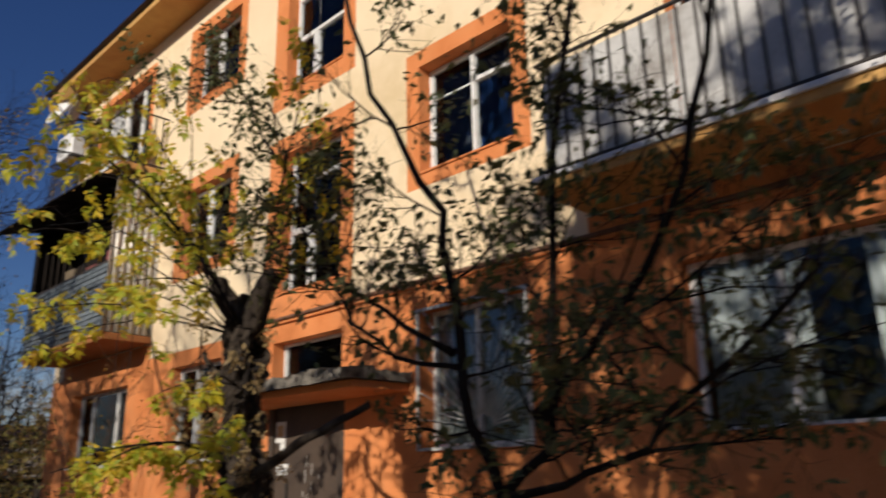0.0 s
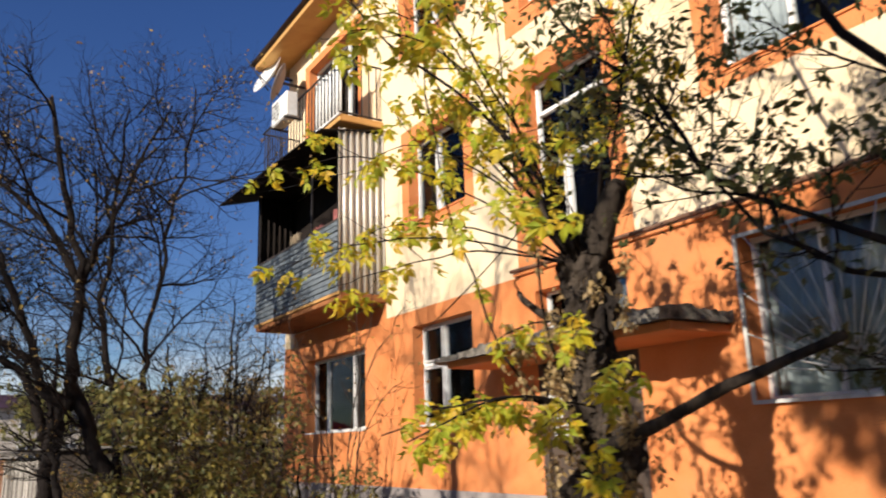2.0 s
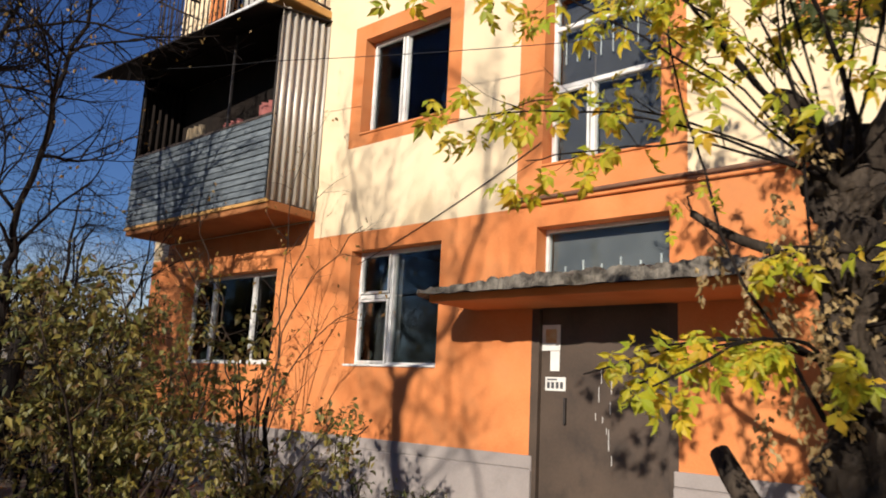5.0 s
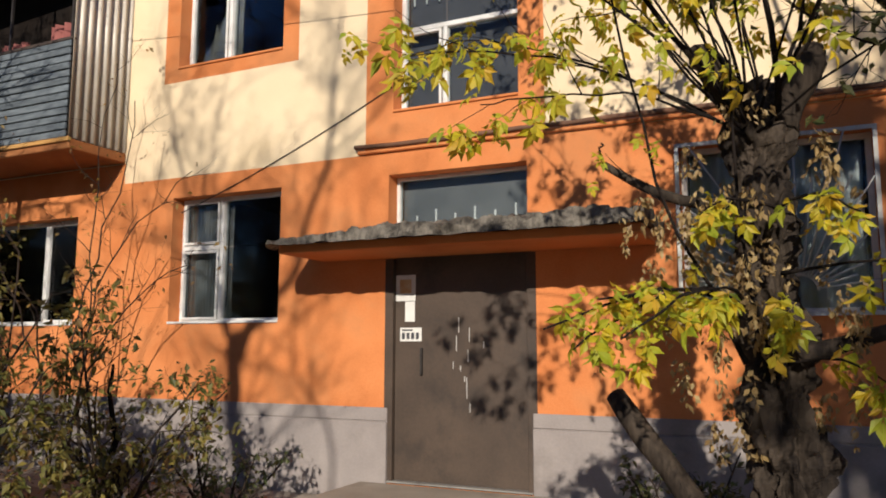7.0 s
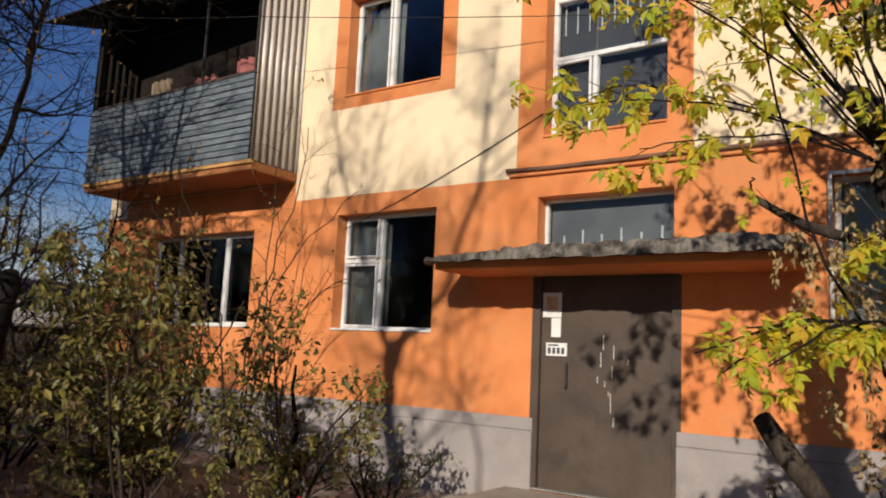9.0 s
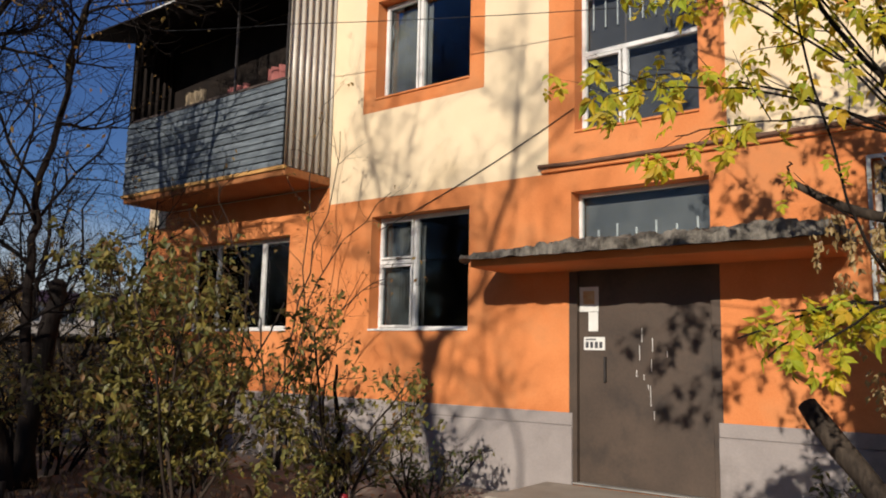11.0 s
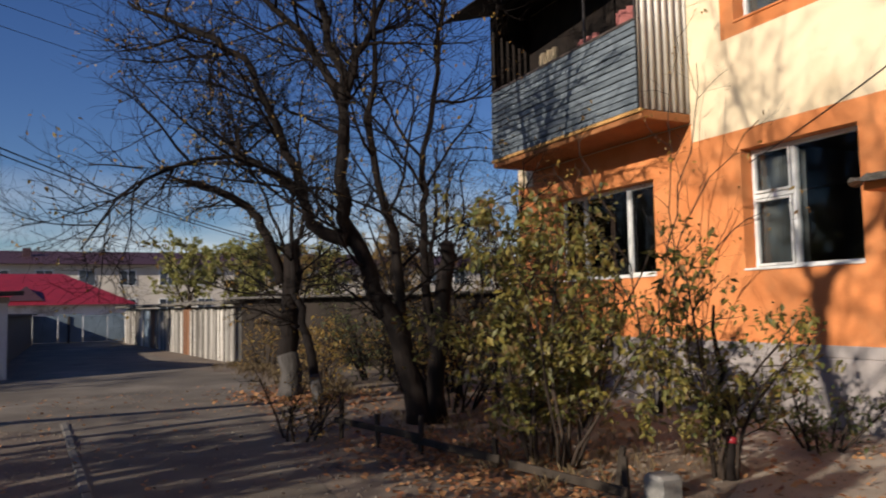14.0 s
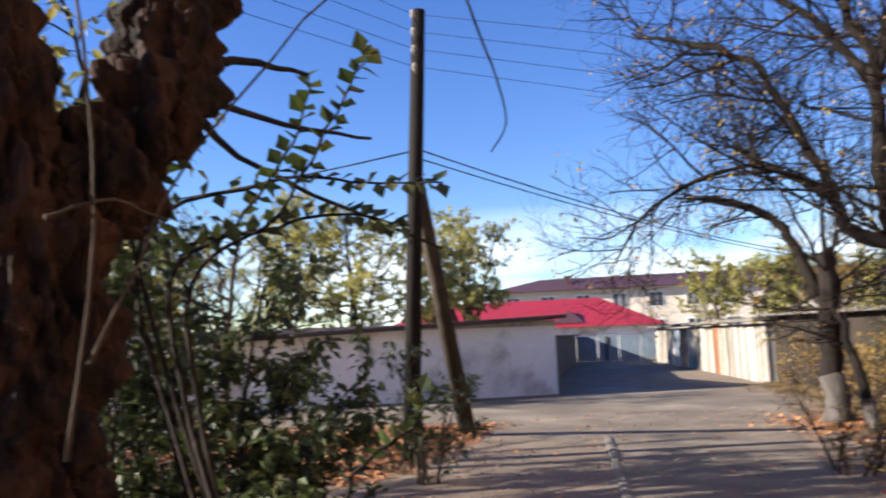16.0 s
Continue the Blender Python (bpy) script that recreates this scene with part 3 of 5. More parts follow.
# ---- door, step and porch roof ----
bm = boxed(-8.555, -7.215, F + 0.055, F + 0.10, 0.175, 2.215, 0.006)
door = keep(part("door", bm, DOOR_BROWN, None, "brown painted steel entrance door, scratched"))
for x in (-8.625, -7.245):
    under(part("jamb", boxed(x, x + 0.085, F - 0.004, F + 0.10, 0.165, 2.182, 0.004), DOOR_BROWN), door)
bm = boxed(-8.275, -8.255, F + 0.02, F + 0.055, 1.12, 1.36, 0.004)
under(part("handle", bm, DARK_STEEL, None, "dark bar handle"), door)
notice = keep(part("notice", boxed(-8.535, -8.335, F + 0.048, F + 0.053, 1.79, 2.03), PAPER, None, "small printed notice in a pale frame"))
under(part("picture_field", boxed(-8.495, -8.375, F + 0.044, F + 0.0475, 1.86, 1.99), material("notice_print", (0.55, 0.27, 0.10), (0.60, 0.48, 0.30), scale=14, fine=40)), notice)
keep(part("notice", boxed(-8.44, -8.34, F + 0.049, F + 0.053, 1.60, 1.785), PAPER, None, "white paper slip"))
nb = keep(part("notice", boxed(-8.49, -8.27, F + 0.049, F + 0.053, 1.42, 1.545), PAPER, None, "white paper with dark print"))
for k in range(4):
    under(part("print_bar", boxed(-8.47 + k * 0.048, -8.44 + k * 0.048, F + 0.0455, F + 0.0485, 1.44, 1.50), INK), nb)
under(part("print_bar", boxed(-8.47, -8.36, F + 0.0455, F + 0.0485, 1.515, 1.53), INK), nb)
rs = random.Random(4)
for k in range(11):
    x, z, L = rs.gauss(-7.85, 0.12), rs.uniform(0.75, 1.55), rs.uniform(0.03, 0.15)
    under(part("scratch", boxed(x - 0.0022, x + 0.0022, F + 0.0505, F + 0.056, z, z + L, 0, None), PAPER), door)

under(part("threshold", boxed(-8.58, -7.20, F - 0.03, F + 0.30, 0.162, 0.178, 0.003), CONCRETE), door)
tagged(part("step", boxed(-8.85, -6.6, 4.30, F - 0.04, 0.0, 0.16, 0.02), APRON), "low worn concrete doorstep slab", "step", kind="structure")

canopy = keep(part("porch_roof", boxed(-9.30, -6.13, 4.70, F, 2.185, 2.262, 0.008), ORANGE, None, "thin concrete porch roof painted orange below"))


def felt():
    """Old felt in torn layers: a slab, thin at one end, with a ragged front edge."""
    nx, ny = 260, 16
    V, Q = [], []
    for side in (0, 1):
        for j in range(ny + 1):
            for i in range(nx + 1):
                f = i / nx
                x = -9.44 + 3.36 * f
                torn = 0.055 * noise.noise((x * 2.3, side, 3)) + 0.035 * noise.noise((x * 9, side * 4, 7)) + 0.02 * noise.noise((x * 27, side, 1))
                y0 = 4.53 + torn + 0.30 * max(0.0, 1 - f / 0.05) ** 2 + (0.015 if side else 0.0)
                y = y0 + (F - 0.005 - y0) * j / ny
                thick = (0.016 + 0.050 * min(1, f / 0.30) + 0.025 * f) * (1 + 0.25 * noise.noise((x * 3.1, 0, 2)))
                layer = 0.022 * (1 if noise.noise((x * 3.3, y * 5, 8)) > 0.05 else 0) + 0.014 * (1 if noise.noise((x * 8, y * 9, 4)) > 0.1 else 0)
                if side:
                    z = 2.262 + thick + (layer + 0.02 * noise.noise((x * 1.3, y * 2, 2)) + 0.012 * noise.noise((x * 14, y * 12, 5))) * min(1, f / 0.15)
                    z -= 0.035 * (1 if j == 0 else 0.4 if j == 1 else 0) * abs(noise.noise((x * 7, 2, 2))) * 2
                else:
                    z = 2.268 - (0.03 + 0.025 * noise.noise((x * 6, 5, 5))) * max(0.0, 1 - j / 2.2)
                V.append((x, y, z))
    n = (nx + 1) * (ny + 1)
    for j in range(ny):
        for i in range(nx):
            k = j * (nx + 1) + i
            Q.append((n + k, n + k + 1, n + k + nx + 2, n + k + nx + 1))
            Q.append((k + nx + 1, k + nx + 2, k + 1, k))
    for i in range(nx):
        Q.append((i, i + 1, n + i + 1, n + i))
    for j in range(ny):
        for i in (0, nx):
            k, m = j * (nx + 1) + i, (j + 1) * (nx + 1) + i
            Q.append((k, n + k, n + m, m) if i == 0 else (k, m, n + m, n + k))
    return raw("roofing_felt", V, Q, FELT)


under(felt(), canopy)["label"] = "ragged layers of old roofing felt"

# pipe along the wall between the floors
keep(part("ledge", boxed(-8.93, 1.0, F - 0.04, F + 0.0, 3.205, 3.238, 0.008), ORANGE, None, "narrow plaster ledge"))
rp = random.Random(8)
lip = [(Vector((-8.95 + 0.42 * k, F - 0.05 + rp.gauss(0, 0.004), 3.262 + rp.gauss(0, 0.005))), 0.021 + 0.004 * rp.random()) for k in range(25)]
keep(tubes("gas_pipe", [lip], PIPE, None, 8, "old brown painted pipe lying along the ledge"))


# ---- balconies ----
def balcony(x0, x1, z, paint=SLAB_YELLOW, edge=WHITE_WALL, name="balcony"):
    y0 = 4.68
    bm = bmesh.new()
    box(bm, x0, x1, y0, F, z - 0.11, z, 0.01)
    slab = keep(part(name, bm, paint, None, "balcony with a painted concrete slab"))
    lip = boxed(x0 - 0.015, x1 + 0.015, y0 - 0.03, y0 + 0.0, z - 0.035, z + 0.01, 0.004)
    under(part("drip_edge", lip, edge, None, "pale flaking edge strip"), slab)
    return slab


def corrugated(x, y0, y1, z0, z1, mat=ZINC, waves=7):
    n = waves * 8
    V = [(x + 0.026 * math.cos(i * 2 * math.pi / 8), y0 + (y1 - y0) * i / n, z) for z in (z0, z1) for i in range(n + 1)]
    Q = [(i, i + 1, n + 2 + i, n + 1 + i) for i in range(n)]
    ob = raw("side_sheet", V, Q, mat, smooth=True)
    sol = ob.modifiers.new("thickness", "SOLIDIFY")
    sol.thickness = 0.004
    return ob


b2 = balcony(-15.55, -12.02, 3.55, SLAB_BROWN, SLAB_YELLOW)
under(corrugated(-12.04, 4.66, F - 0.01, 3.56, 6.10), b2)["label"] = "weathered corrugated metal side"
under(corrugated(-15.53, 4.66, F - 0.01, 3.56, 6.10, BALCONY_SHADE), b2)["label"] = "dark corrugated metal side"
under(part("board_backing", boxed(-15.52, -12.07, 4.677, 4.687, 3.562, 4.64), BALCONY_SHADE, None, "dark backing behind the boards"), b2)
for k in range(13):
    z = 3.565 + k * 0.083
    bm = boxed(-15.53, -12.06, 4.655 - 0.006 * (k % 2), 4.675, z, z + 0.069, 0.004)
    under(part("board", bm, GREY_BOARD), b2)
for x in (-15.5, -13.1, -12.1):
    under(part("post", boxed(x - 0.013, x + 0.013, 4.69, 4.716, 3.56, 5.99), DARK_STEEL), b2)
under(part("hand_rail", boxed(-15.53, -12.06, 4.67, 4.74, 4.645, 4.68, 0.005), RUST), b2)
# linings added to fill the balcony with near-black painted shade
under(part("back_lining", boxed(-15.5, -12.07, F - 0.03, F - 0.004, 3.56, 5.99), BALCONY_SHADE, None, "near-black lining added as the balcony's painted shade"), b2)
under(part("ceiling_lining", boxed(-15.5, -12.07, 4.75, F - 0.032, 6.0, 6.03), BALCONY_SHADE, None, "near-black lining added under the balcony roof as painted shade"), b2)
# sloping sheet roof of the lower balcony
rb = bmesh.new()
q = [rb.verts.new(v) for v in ((-16.0, 4.05, 5.86), (-12.0, 4.35, 5.98), (-12.0, F, 6.17), (-15.7, F, 6.17))]
q2 = [rb.verts.new(v.co + Vector((0, 0, 0.02))) for v in q]
rb.faces.new(q[::-1]); rb.faces.new(q2)
for i in range(4):
    rb.faces.new([q[i], q[(i + 1) % 4], q2[(i + 1) % 4], q2[i]])
under(part("sheet_roof", rb, BALCONY_SHADE, None, "dark sloping sheet metal roof"), b2)

b3 = balcony(-15.55, -12.02, 6.33)


def railing(parent, x0, x1, y0, z, height=0.95, step=0.13, mat=DARK_STEEL, sides=True):
    for h in (0.06, height):
        rail = bmesh.new()
        box(rail, x0, x1, y0, y0 + 0.035, z + h - 0.02, z + h, 0.003)
        if sides:
            box(rail, x0, x0 + 0.035, y0 + 0.036, F, z + h - 0.02, z + h, 0.003)
            box(rail, x1 - 0.035, x1, y0 + 0.036, F, z + h - 0.02, z + h, 0.003)
        under(part("rail", rail, mat), parent)
    me = None
    spots = [(x0 + step * k, y0 + 0.017) for k in range(1, int((x1 - x0) / step) + 1)]
    if sides:
        spots += [(x, y0 + 0.12 + step * k) for x in (x0 + 0.017, x1 - 0.017) for k in range(5)]
    for x, y in spots:
        if me is None:
            ob = part("bar", boxed(-0.008, 0.008, -0.008, 0.008, 0.06, height - 0.02), mat)
            me = ob.data
        else:
            ob = new("bar", me)
        ob.location = (x, y, z)
        bpy.context.view_layer.update()
        under(ob, parent)


railing(b3, -15.52, -12.05, 4.70, 6.33)
bR2 = balcony(-3.86, -0.3, 3.56)
railing(bR2, -3.83, -0.33, 4.70, 3.56, 1.0, 0.14)
for k in range(9):
    x = -3.78 + k * 0.385
    bm = boxed(x, x + 0.375, 4.745, 4.76, 3.60, 4.52, 0.003)
    under(part("panel", bm, material("pale_balcony_panel", (0.60, 0.59, 0.57), (0.40, 0.39, 0.38), scale=3, fine=30, stain=(0.25, 0.23, 0.21), stain_scale=2) if k == 0 else bpy.data.materials["pale_balcony_panel"]), bR2)
bR3 = balcony(-3.86, -0.3, 6.33)
railing(bR3, -3.83, -0.33, 4.70, 6.33, 1.0, 0.14)

# laundry and boxes on the balconies
for x, z1, m in ((-12.42, 4.95, CLOTH_PINK), (-13.25, 4.84, CLOTH_PINK), (-14.2, 4.95, CLOTH_CREAM)):
    n = 14
    V = [(x - 0.22 + 0.44 * i / n, 4.86 + 0.04 * math.sin(i * 1.4), z) for z in (4.2, z1) for i in range(n + 1)]
    ob = raw("cloth", V, [(i, i + 1, n + 2 + i, n + 1 + i) for i in range(n)], m, smooth=True)
    sol = ob.modifiers.new("thickness", "SOLIDIFY")
    sol.thickness = 0.006
    tagged(ob, "pinkish laundry hanging inside the clad balcony" if m is CLOTH_PINK else "pale laundry hanging inside the clad balcony", "laundry")
ac = thing("air_conditioner", "white outdoor air conditioner hung on the balcony railing", "air conditioner", (-13.9, 4.52, 6.85))
part("casing", boxed(-0.34, 0.34, -0.11, 0.11, 0.0, 0.46, 0.02), WHITE, ac)
fan = bmesh.new()
bmesh.ops.create_cone(fan, cap_ends=True, segments=28, radius1=0.18, radius2=0.165, depth=0.02, matrix=Matrix.Translation((-0.10, -0.121, 0.23)) @ Matrix.Rotation(radians(90), 4, "X"))
guard = part("fan_guard", fan, GRILLE, ac, "round grey fan guard")
for k in range(4):
    part("guard_bar", boxed(-0.26, 0.06, -0.140, -0.132, 0.12 + k * 0.07, 0.128 + k * 0.07), DARK_STEEL, guard)
for x in (-0.3, 0.3):
    part("bracket", boxed(x - 0.02, x + 0.02, -0.13, 0.19, -0.03, -0.002, 0.003), DARK_STEEL, ac)
curtain(-13.2, -12.2, 4.79, 6.42, 7.32, 5, "white sheet hung inside the upper balcony railing", PAPER)


def satellite_dish(at, label, size, mat, way):
    """A shallow bowl on a bracket, with its feed arm."""
    d = thing("satellite_dish", label, "dish", at)
    bm = bmesh.new()
    bmesh.ops.create_uvsphere(bm, u_segments=28, v_segments=20, radius=1.0)
    bmesh.ops.delete(bm, geom=[v for v in bm.verts if v.co.z > -0.88], context="VERTS")
    bmesh.ops.translate(bm, verts=bm.verts, vec=(0, 0, 0.94))
    aim = Vector(way).to_track_quat("Z", "Y").to_matrix().to_4x4()
    bmesh.ops.transform(bm, matrix=aim @ Matrix.Scale(size, 4), verts=bm.verts)
    ob = part("reflector", bm, mat, d, "", True)
    ob.location = (-0.05, -0.5, 0.0)
    ob.modifiers.new("thickness", "SOLIDIFY").thickness = 0.012
    part("bracket", boxed(-0.07, -0.03, -0.45, 0.0, -0.02, 0.02), DARK_STEEL, d)
    feed = Vector((-0.05, -0.5, 0.0)) + Vector(way).normalized() * 0.55 * size
    tubes("feed_arm", [[(Vector((-0.05, -0.5, -0.35 * size)), 0.012), (feed, 0.012)]], DARK_STEEL, d, 6)
    return d


satellite_dish((-15.85, F, 8.75), "white satellite dish on a wall bracket", 1.0, DISH, (0.1, -0.9, 0.4))
satellite_dish((-15.2, F, 8.3), "dull grey satellite dish on a wall bracket", 0.85, PLINTH, (-0.35, -0.85, 0.35))

# ---- sunburst window grille ----
gx0, gx1, gz0, gz1 = -5.98, -4.56, 1.60, 2.98
grille = keep(part("grille_frame", boxed(gx0, gx1, F - 0.05, F - 0.03, gz0, gz0 + 0.03), GRILLE, None, "welded white sunburst window grille"))
bm = bmesh.new()
box(bm, gx0, gx1, F - 0.05, F - 0.03, gz1 - 0.03, gz1)
box(bm, gx0, gx0 + 0.03, F - 0.05, F - 0.03, gz0 + 0.031, gz1 - 0.031)
box(bm, gx1 - 0.03, gx1, F - 0.05, F - 0.03, gz0 + 0.031, gz1 - 0.031)
under(part("grille_border", bm, GRILLE), grille)
cx, cz = -5.12, 1.78
for k in range(21):
    a = radians(8 + 164 * k / 20)
    d = Vector((math.cos(a), 0, math.sin(a)))
    lim = min(((gx1 - 0.03 - cx) / d.x if d.x > 1e-6 else 9), ((gx0 + 0.03 - cx) / d.x if d.x < -1e-6 else 9), (gz1 - 0.03 - cz) / d.z)
    p0, p1 = Vector((cx, F - 0.04, cz)) + d * 0.12, Vector((cx, F - 0.04, cz)) + d * (lim if k % 2 == 0 else lim * 0.72)
    under(tubes("ray", [[(p0, 0.007), (p1, 0.007)]], GRILLE, None, 5), grille)
arc = [(Vector((cx + 0.12 * math.cos(a), F - 0.04, cz + 0.12 * math.sin(a))), 0.007) for a in [radians(15 * k) for k in range(13)]]
under(tubes("hub", [arc], GRILLE, None, 5), grille)


# ---- trees and bushes ----
def stem(rng, points, r0, r1, wobble=0.03, cuts=4):
    """A smooth crooked stem through a few points, as a list of (point, radius)."""
    P = [Vector(p) for p in points]
    out = []
    n = (len(P) - 1) * cuts
    for i in range(len(P) - 1):
        a, b, c, d = P[max(i - 1, 0)], P[i], P[i + 1], P[min(i + 2, len(P) - 1)]
        for k in range(cuts + (1 if i == len(P) - 2 else 0)):
            u = k / cuts
            q = 0.5 * ((2 * b) + (c - a) * u + (2 * a - 5 * b + 4 * c - d) * u * u + (3 * b - a - 3 * c + d) * u ** 3)
            f = (i * cuts + k) / n
            q += Vector((rng.gauss(0, wobble), rng.gauss(0, wobble), 0)) * min(f * 4, 1)
            out.append((q, (r0 + (r1 - r0) * f) * (1 + rng.uniform(-0.07, 0.07)) * (1 + 0.5 * math.exp(-f * 25))))
    return out


def rough_trunk(name, path, mat, parent, sides=30, rings=46, amp=0.14, seed=0.0, label=""):
    """A trunk with furrowed bark and knobs."""
    V, Q = [], []
    for i in range(rings + 1):
        p, r, d = along(path, min(i / rings, 0.9999))
        u = d.cross(Vector((0.31, 0.95, 0.05))).normalized()
        v = d.cross(u)
        for k in range(sides):
            a = 2 * math.pi * k / sides
            c, s = math.cos(a), math.sin(a)
            w = p + (u * c + v * s) * r
            furrow = 1.8 * abs(noise.noise((w.x * 8 + seed, w.y * 8, w.z * 2.6))) - 0.4
            knob = noise.noise((w.x * 3.4 + seed, w.y * 3.4, w.z * 3.6))
            plate = 1.6 * abs(noise.noise((w.x * 19 + seed, w.y * 19, w.z * 7))) - 0.35
            chip = noise.noise((w.x * 42 + seed, w.y * 42, w.z * 24))
            q = w + (u * c + v * s) * 0.2 * amp * (1.3 * furrow + 0.75 * knob + 0.85 * plate + 0.4 * chip) * min(1, r / 0.12)
            V.append((q.x, q.y, q.z))
    for i in range(rings):
        for k in range(sides):
            k2 = (k + 1) % sides
            Q.append((i * sides + k, i * sides + k2, (i + 1) * sides + k2, (i + 1) * sides + k))
    Q.append(tuple(rings * sides + k for k in range(sides)))
    return raw(name, V, Q, mat, parent, label)


def tree(name, at, label, seed, stems, mat, sub=(7, 6, 5), reach=2.2, leaves=None, leaf_size=0.06, leaf_share=0.2, leaf_per=2,
         wash=0.0, lift=0.02, first=0.3, spread=0.8, category="tree", kind="single", droop=0.4, r1=0.035):
    """stems: (points, foot radius, top radius), relative to at."""
    rng = random.Random(seed)
    t = thing(name, label, category, at)
    main = [stem(rng, p, a, b) for p, a, b in stems]
    for path in main:
        tubes("trunk", [path], mat, t, 10)
    l1 = branch_out(rng, main, sub[0], reach, r1, spread, lift, 0.12, first, 7)
    for path in l1:
        tubes("branch", [path], mat, t, 6)
    l2 = branch_out(rng, l1, sub[1], reach * 0.5, 0.013, 0.8, lift, 0.16, 0.15, 5)
    l3 = branch_out(rng, l2 + main[:0], sub[2], reach * 0.24, 0.005, 0.85, lift, 0.2, 0.1, 3)
    tubes("twiggy_growth", l2 + l3, mat, t, 3)["kind"] = "stuff"
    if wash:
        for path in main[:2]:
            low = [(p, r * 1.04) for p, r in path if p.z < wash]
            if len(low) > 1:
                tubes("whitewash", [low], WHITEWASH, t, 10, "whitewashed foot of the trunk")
    if leaves:
        pick = [p for p in l3 if rng.random() < leaf_share]
        crown("crown", rng, spots_on(rng, pick, leaf_per, 0.03), leaves, t, leaf_size, kind, droop)
    return t


# many-stemmed tree beside the drive
big = tree("bare_tree", (-12.9, 2.25, -0.03), "large bare many-stemmed tree with a few dry leaves", 11,
           [([(0, -0.05, 0), (-0.13, -0.28, 0.92), (-0.31, -0.67, 1.95), (-0.38, -0.83, 2.5), (-0.38, -0.83, 3.75), (-0.46, -1.0, 4.6), (-0.7, -1.4, 6.4)], 0.135, 0.03),
            ([(-0.35, -0.78, 2.08), (-0.53, -1.15, 2.26), (-0.64, -1.4, 3.1), (-0.82, -1.8, 4.04), (-1.05, -2.29, 4.47), (-1.5, -3.1, 4.9)], 0.078, 0.018),
            ([(-0.6, -1.31, 2.62), (-0.74, -1.62, 2.9), (-0.92, -2.02, 3.06), (-1.33, -2.9, 2.74), (-1.6, -3.5, 2.0)], 0.045, 0.009),
            ([(0.02, 0, 0), (-0.09, -0.19, 0.8), (-0.13, -0.28, 1.84), (-0.23, -0.5, 3.1), (-0.2, -0.5, 4.6), (-0.05, -0.4, 6.2)], 0.085, 0.013),
            ([(0.12, 0.12, 0), (0.02, 0.0, 1.97), (0.02, 0.02, 2.8), (0.08, 0.16, 4.0), (0.15, 0.3, 5.2), (0.25, 0.45, 6.6)], 0.055, 0.011),
            ([(-0.38, -0.83, 3.6), (-0.28, -0.62, 4.19), (-0.15, -0.35, 4.9), (0.1, 0.15, 6.3)], 0.06, 0.012),
            ([(-0.38, -0.83, 3.7), (-0.6, -1.3, 4.5), (-1.0, -2.1, 5.4), (-1.5, -3.0, 6.4)], 0.055, 0.012)],
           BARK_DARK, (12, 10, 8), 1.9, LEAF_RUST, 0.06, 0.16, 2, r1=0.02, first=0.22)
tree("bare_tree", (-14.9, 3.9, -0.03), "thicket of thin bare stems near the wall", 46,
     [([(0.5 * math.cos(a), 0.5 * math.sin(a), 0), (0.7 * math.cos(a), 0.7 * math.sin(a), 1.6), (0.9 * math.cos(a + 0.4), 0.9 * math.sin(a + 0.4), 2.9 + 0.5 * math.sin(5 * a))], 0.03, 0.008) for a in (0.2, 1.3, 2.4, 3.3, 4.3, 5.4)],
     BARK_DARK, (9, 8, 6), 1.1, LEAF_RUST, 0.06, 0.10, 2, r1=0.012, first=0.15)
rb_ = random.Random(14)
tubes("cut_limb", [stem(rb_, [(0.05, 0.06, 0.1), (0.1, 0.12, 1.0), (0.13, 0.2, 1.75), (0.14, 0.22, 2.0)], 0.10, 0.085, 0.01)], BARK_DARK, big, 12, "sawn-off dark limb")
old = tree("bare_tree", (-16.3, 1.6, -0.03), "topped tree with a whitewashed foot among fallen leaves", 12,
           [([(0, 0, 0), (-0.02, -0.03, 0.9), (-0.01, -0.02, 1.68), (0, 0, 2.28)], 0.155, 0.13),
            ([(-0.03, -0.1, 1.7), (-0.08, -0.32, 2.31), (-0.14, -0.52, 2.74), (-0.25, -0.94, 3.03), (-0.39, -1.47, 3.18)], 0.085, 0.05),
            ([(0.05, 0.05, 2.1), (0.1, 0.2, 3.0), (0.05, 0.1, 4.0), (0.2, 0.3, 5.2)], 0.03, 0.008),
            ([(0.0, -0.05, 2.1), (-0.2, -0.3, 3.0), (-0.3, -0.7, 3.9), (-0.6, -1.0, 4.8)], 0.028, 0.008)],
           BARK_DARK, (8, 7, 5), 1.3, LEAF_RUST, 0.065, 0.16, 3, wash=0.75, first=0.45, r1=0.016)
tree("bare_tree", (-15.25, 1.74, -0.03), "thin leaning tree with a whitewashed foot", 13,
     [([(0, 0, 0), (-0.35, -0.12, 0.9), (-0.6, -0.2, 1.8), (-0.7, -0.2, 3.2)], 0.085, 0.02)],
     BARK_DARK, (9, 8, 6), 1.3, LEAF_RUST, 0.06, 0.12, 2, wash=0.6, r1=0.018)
tree("bare_tree", (-19.5, 5.2, -0.03), "slender bare tree by the far end of the building", 15,
     [([(0, 0, 0), (-0.1, 0.1, 1.6), (0.2, 0.2, 3.0), (0.1, 0.3, 4.6)], 0.08, 0.015), ([(0.1, 0, 0.1), (0.7, 0.1, 1.8), (1.0, 0.1, 3.8)], 0.06, 0.015),
      ([(-0.1, 0, 0.1), (-0.8, -0.4, 1.8), (-1.1, -0.9, 3.6)], 0.05, 0.013)],
     BARK_DARK, (10, 7, 5), 1.6, LEAF_RUST, 0.06, 0.08, 2, r1=0.014)

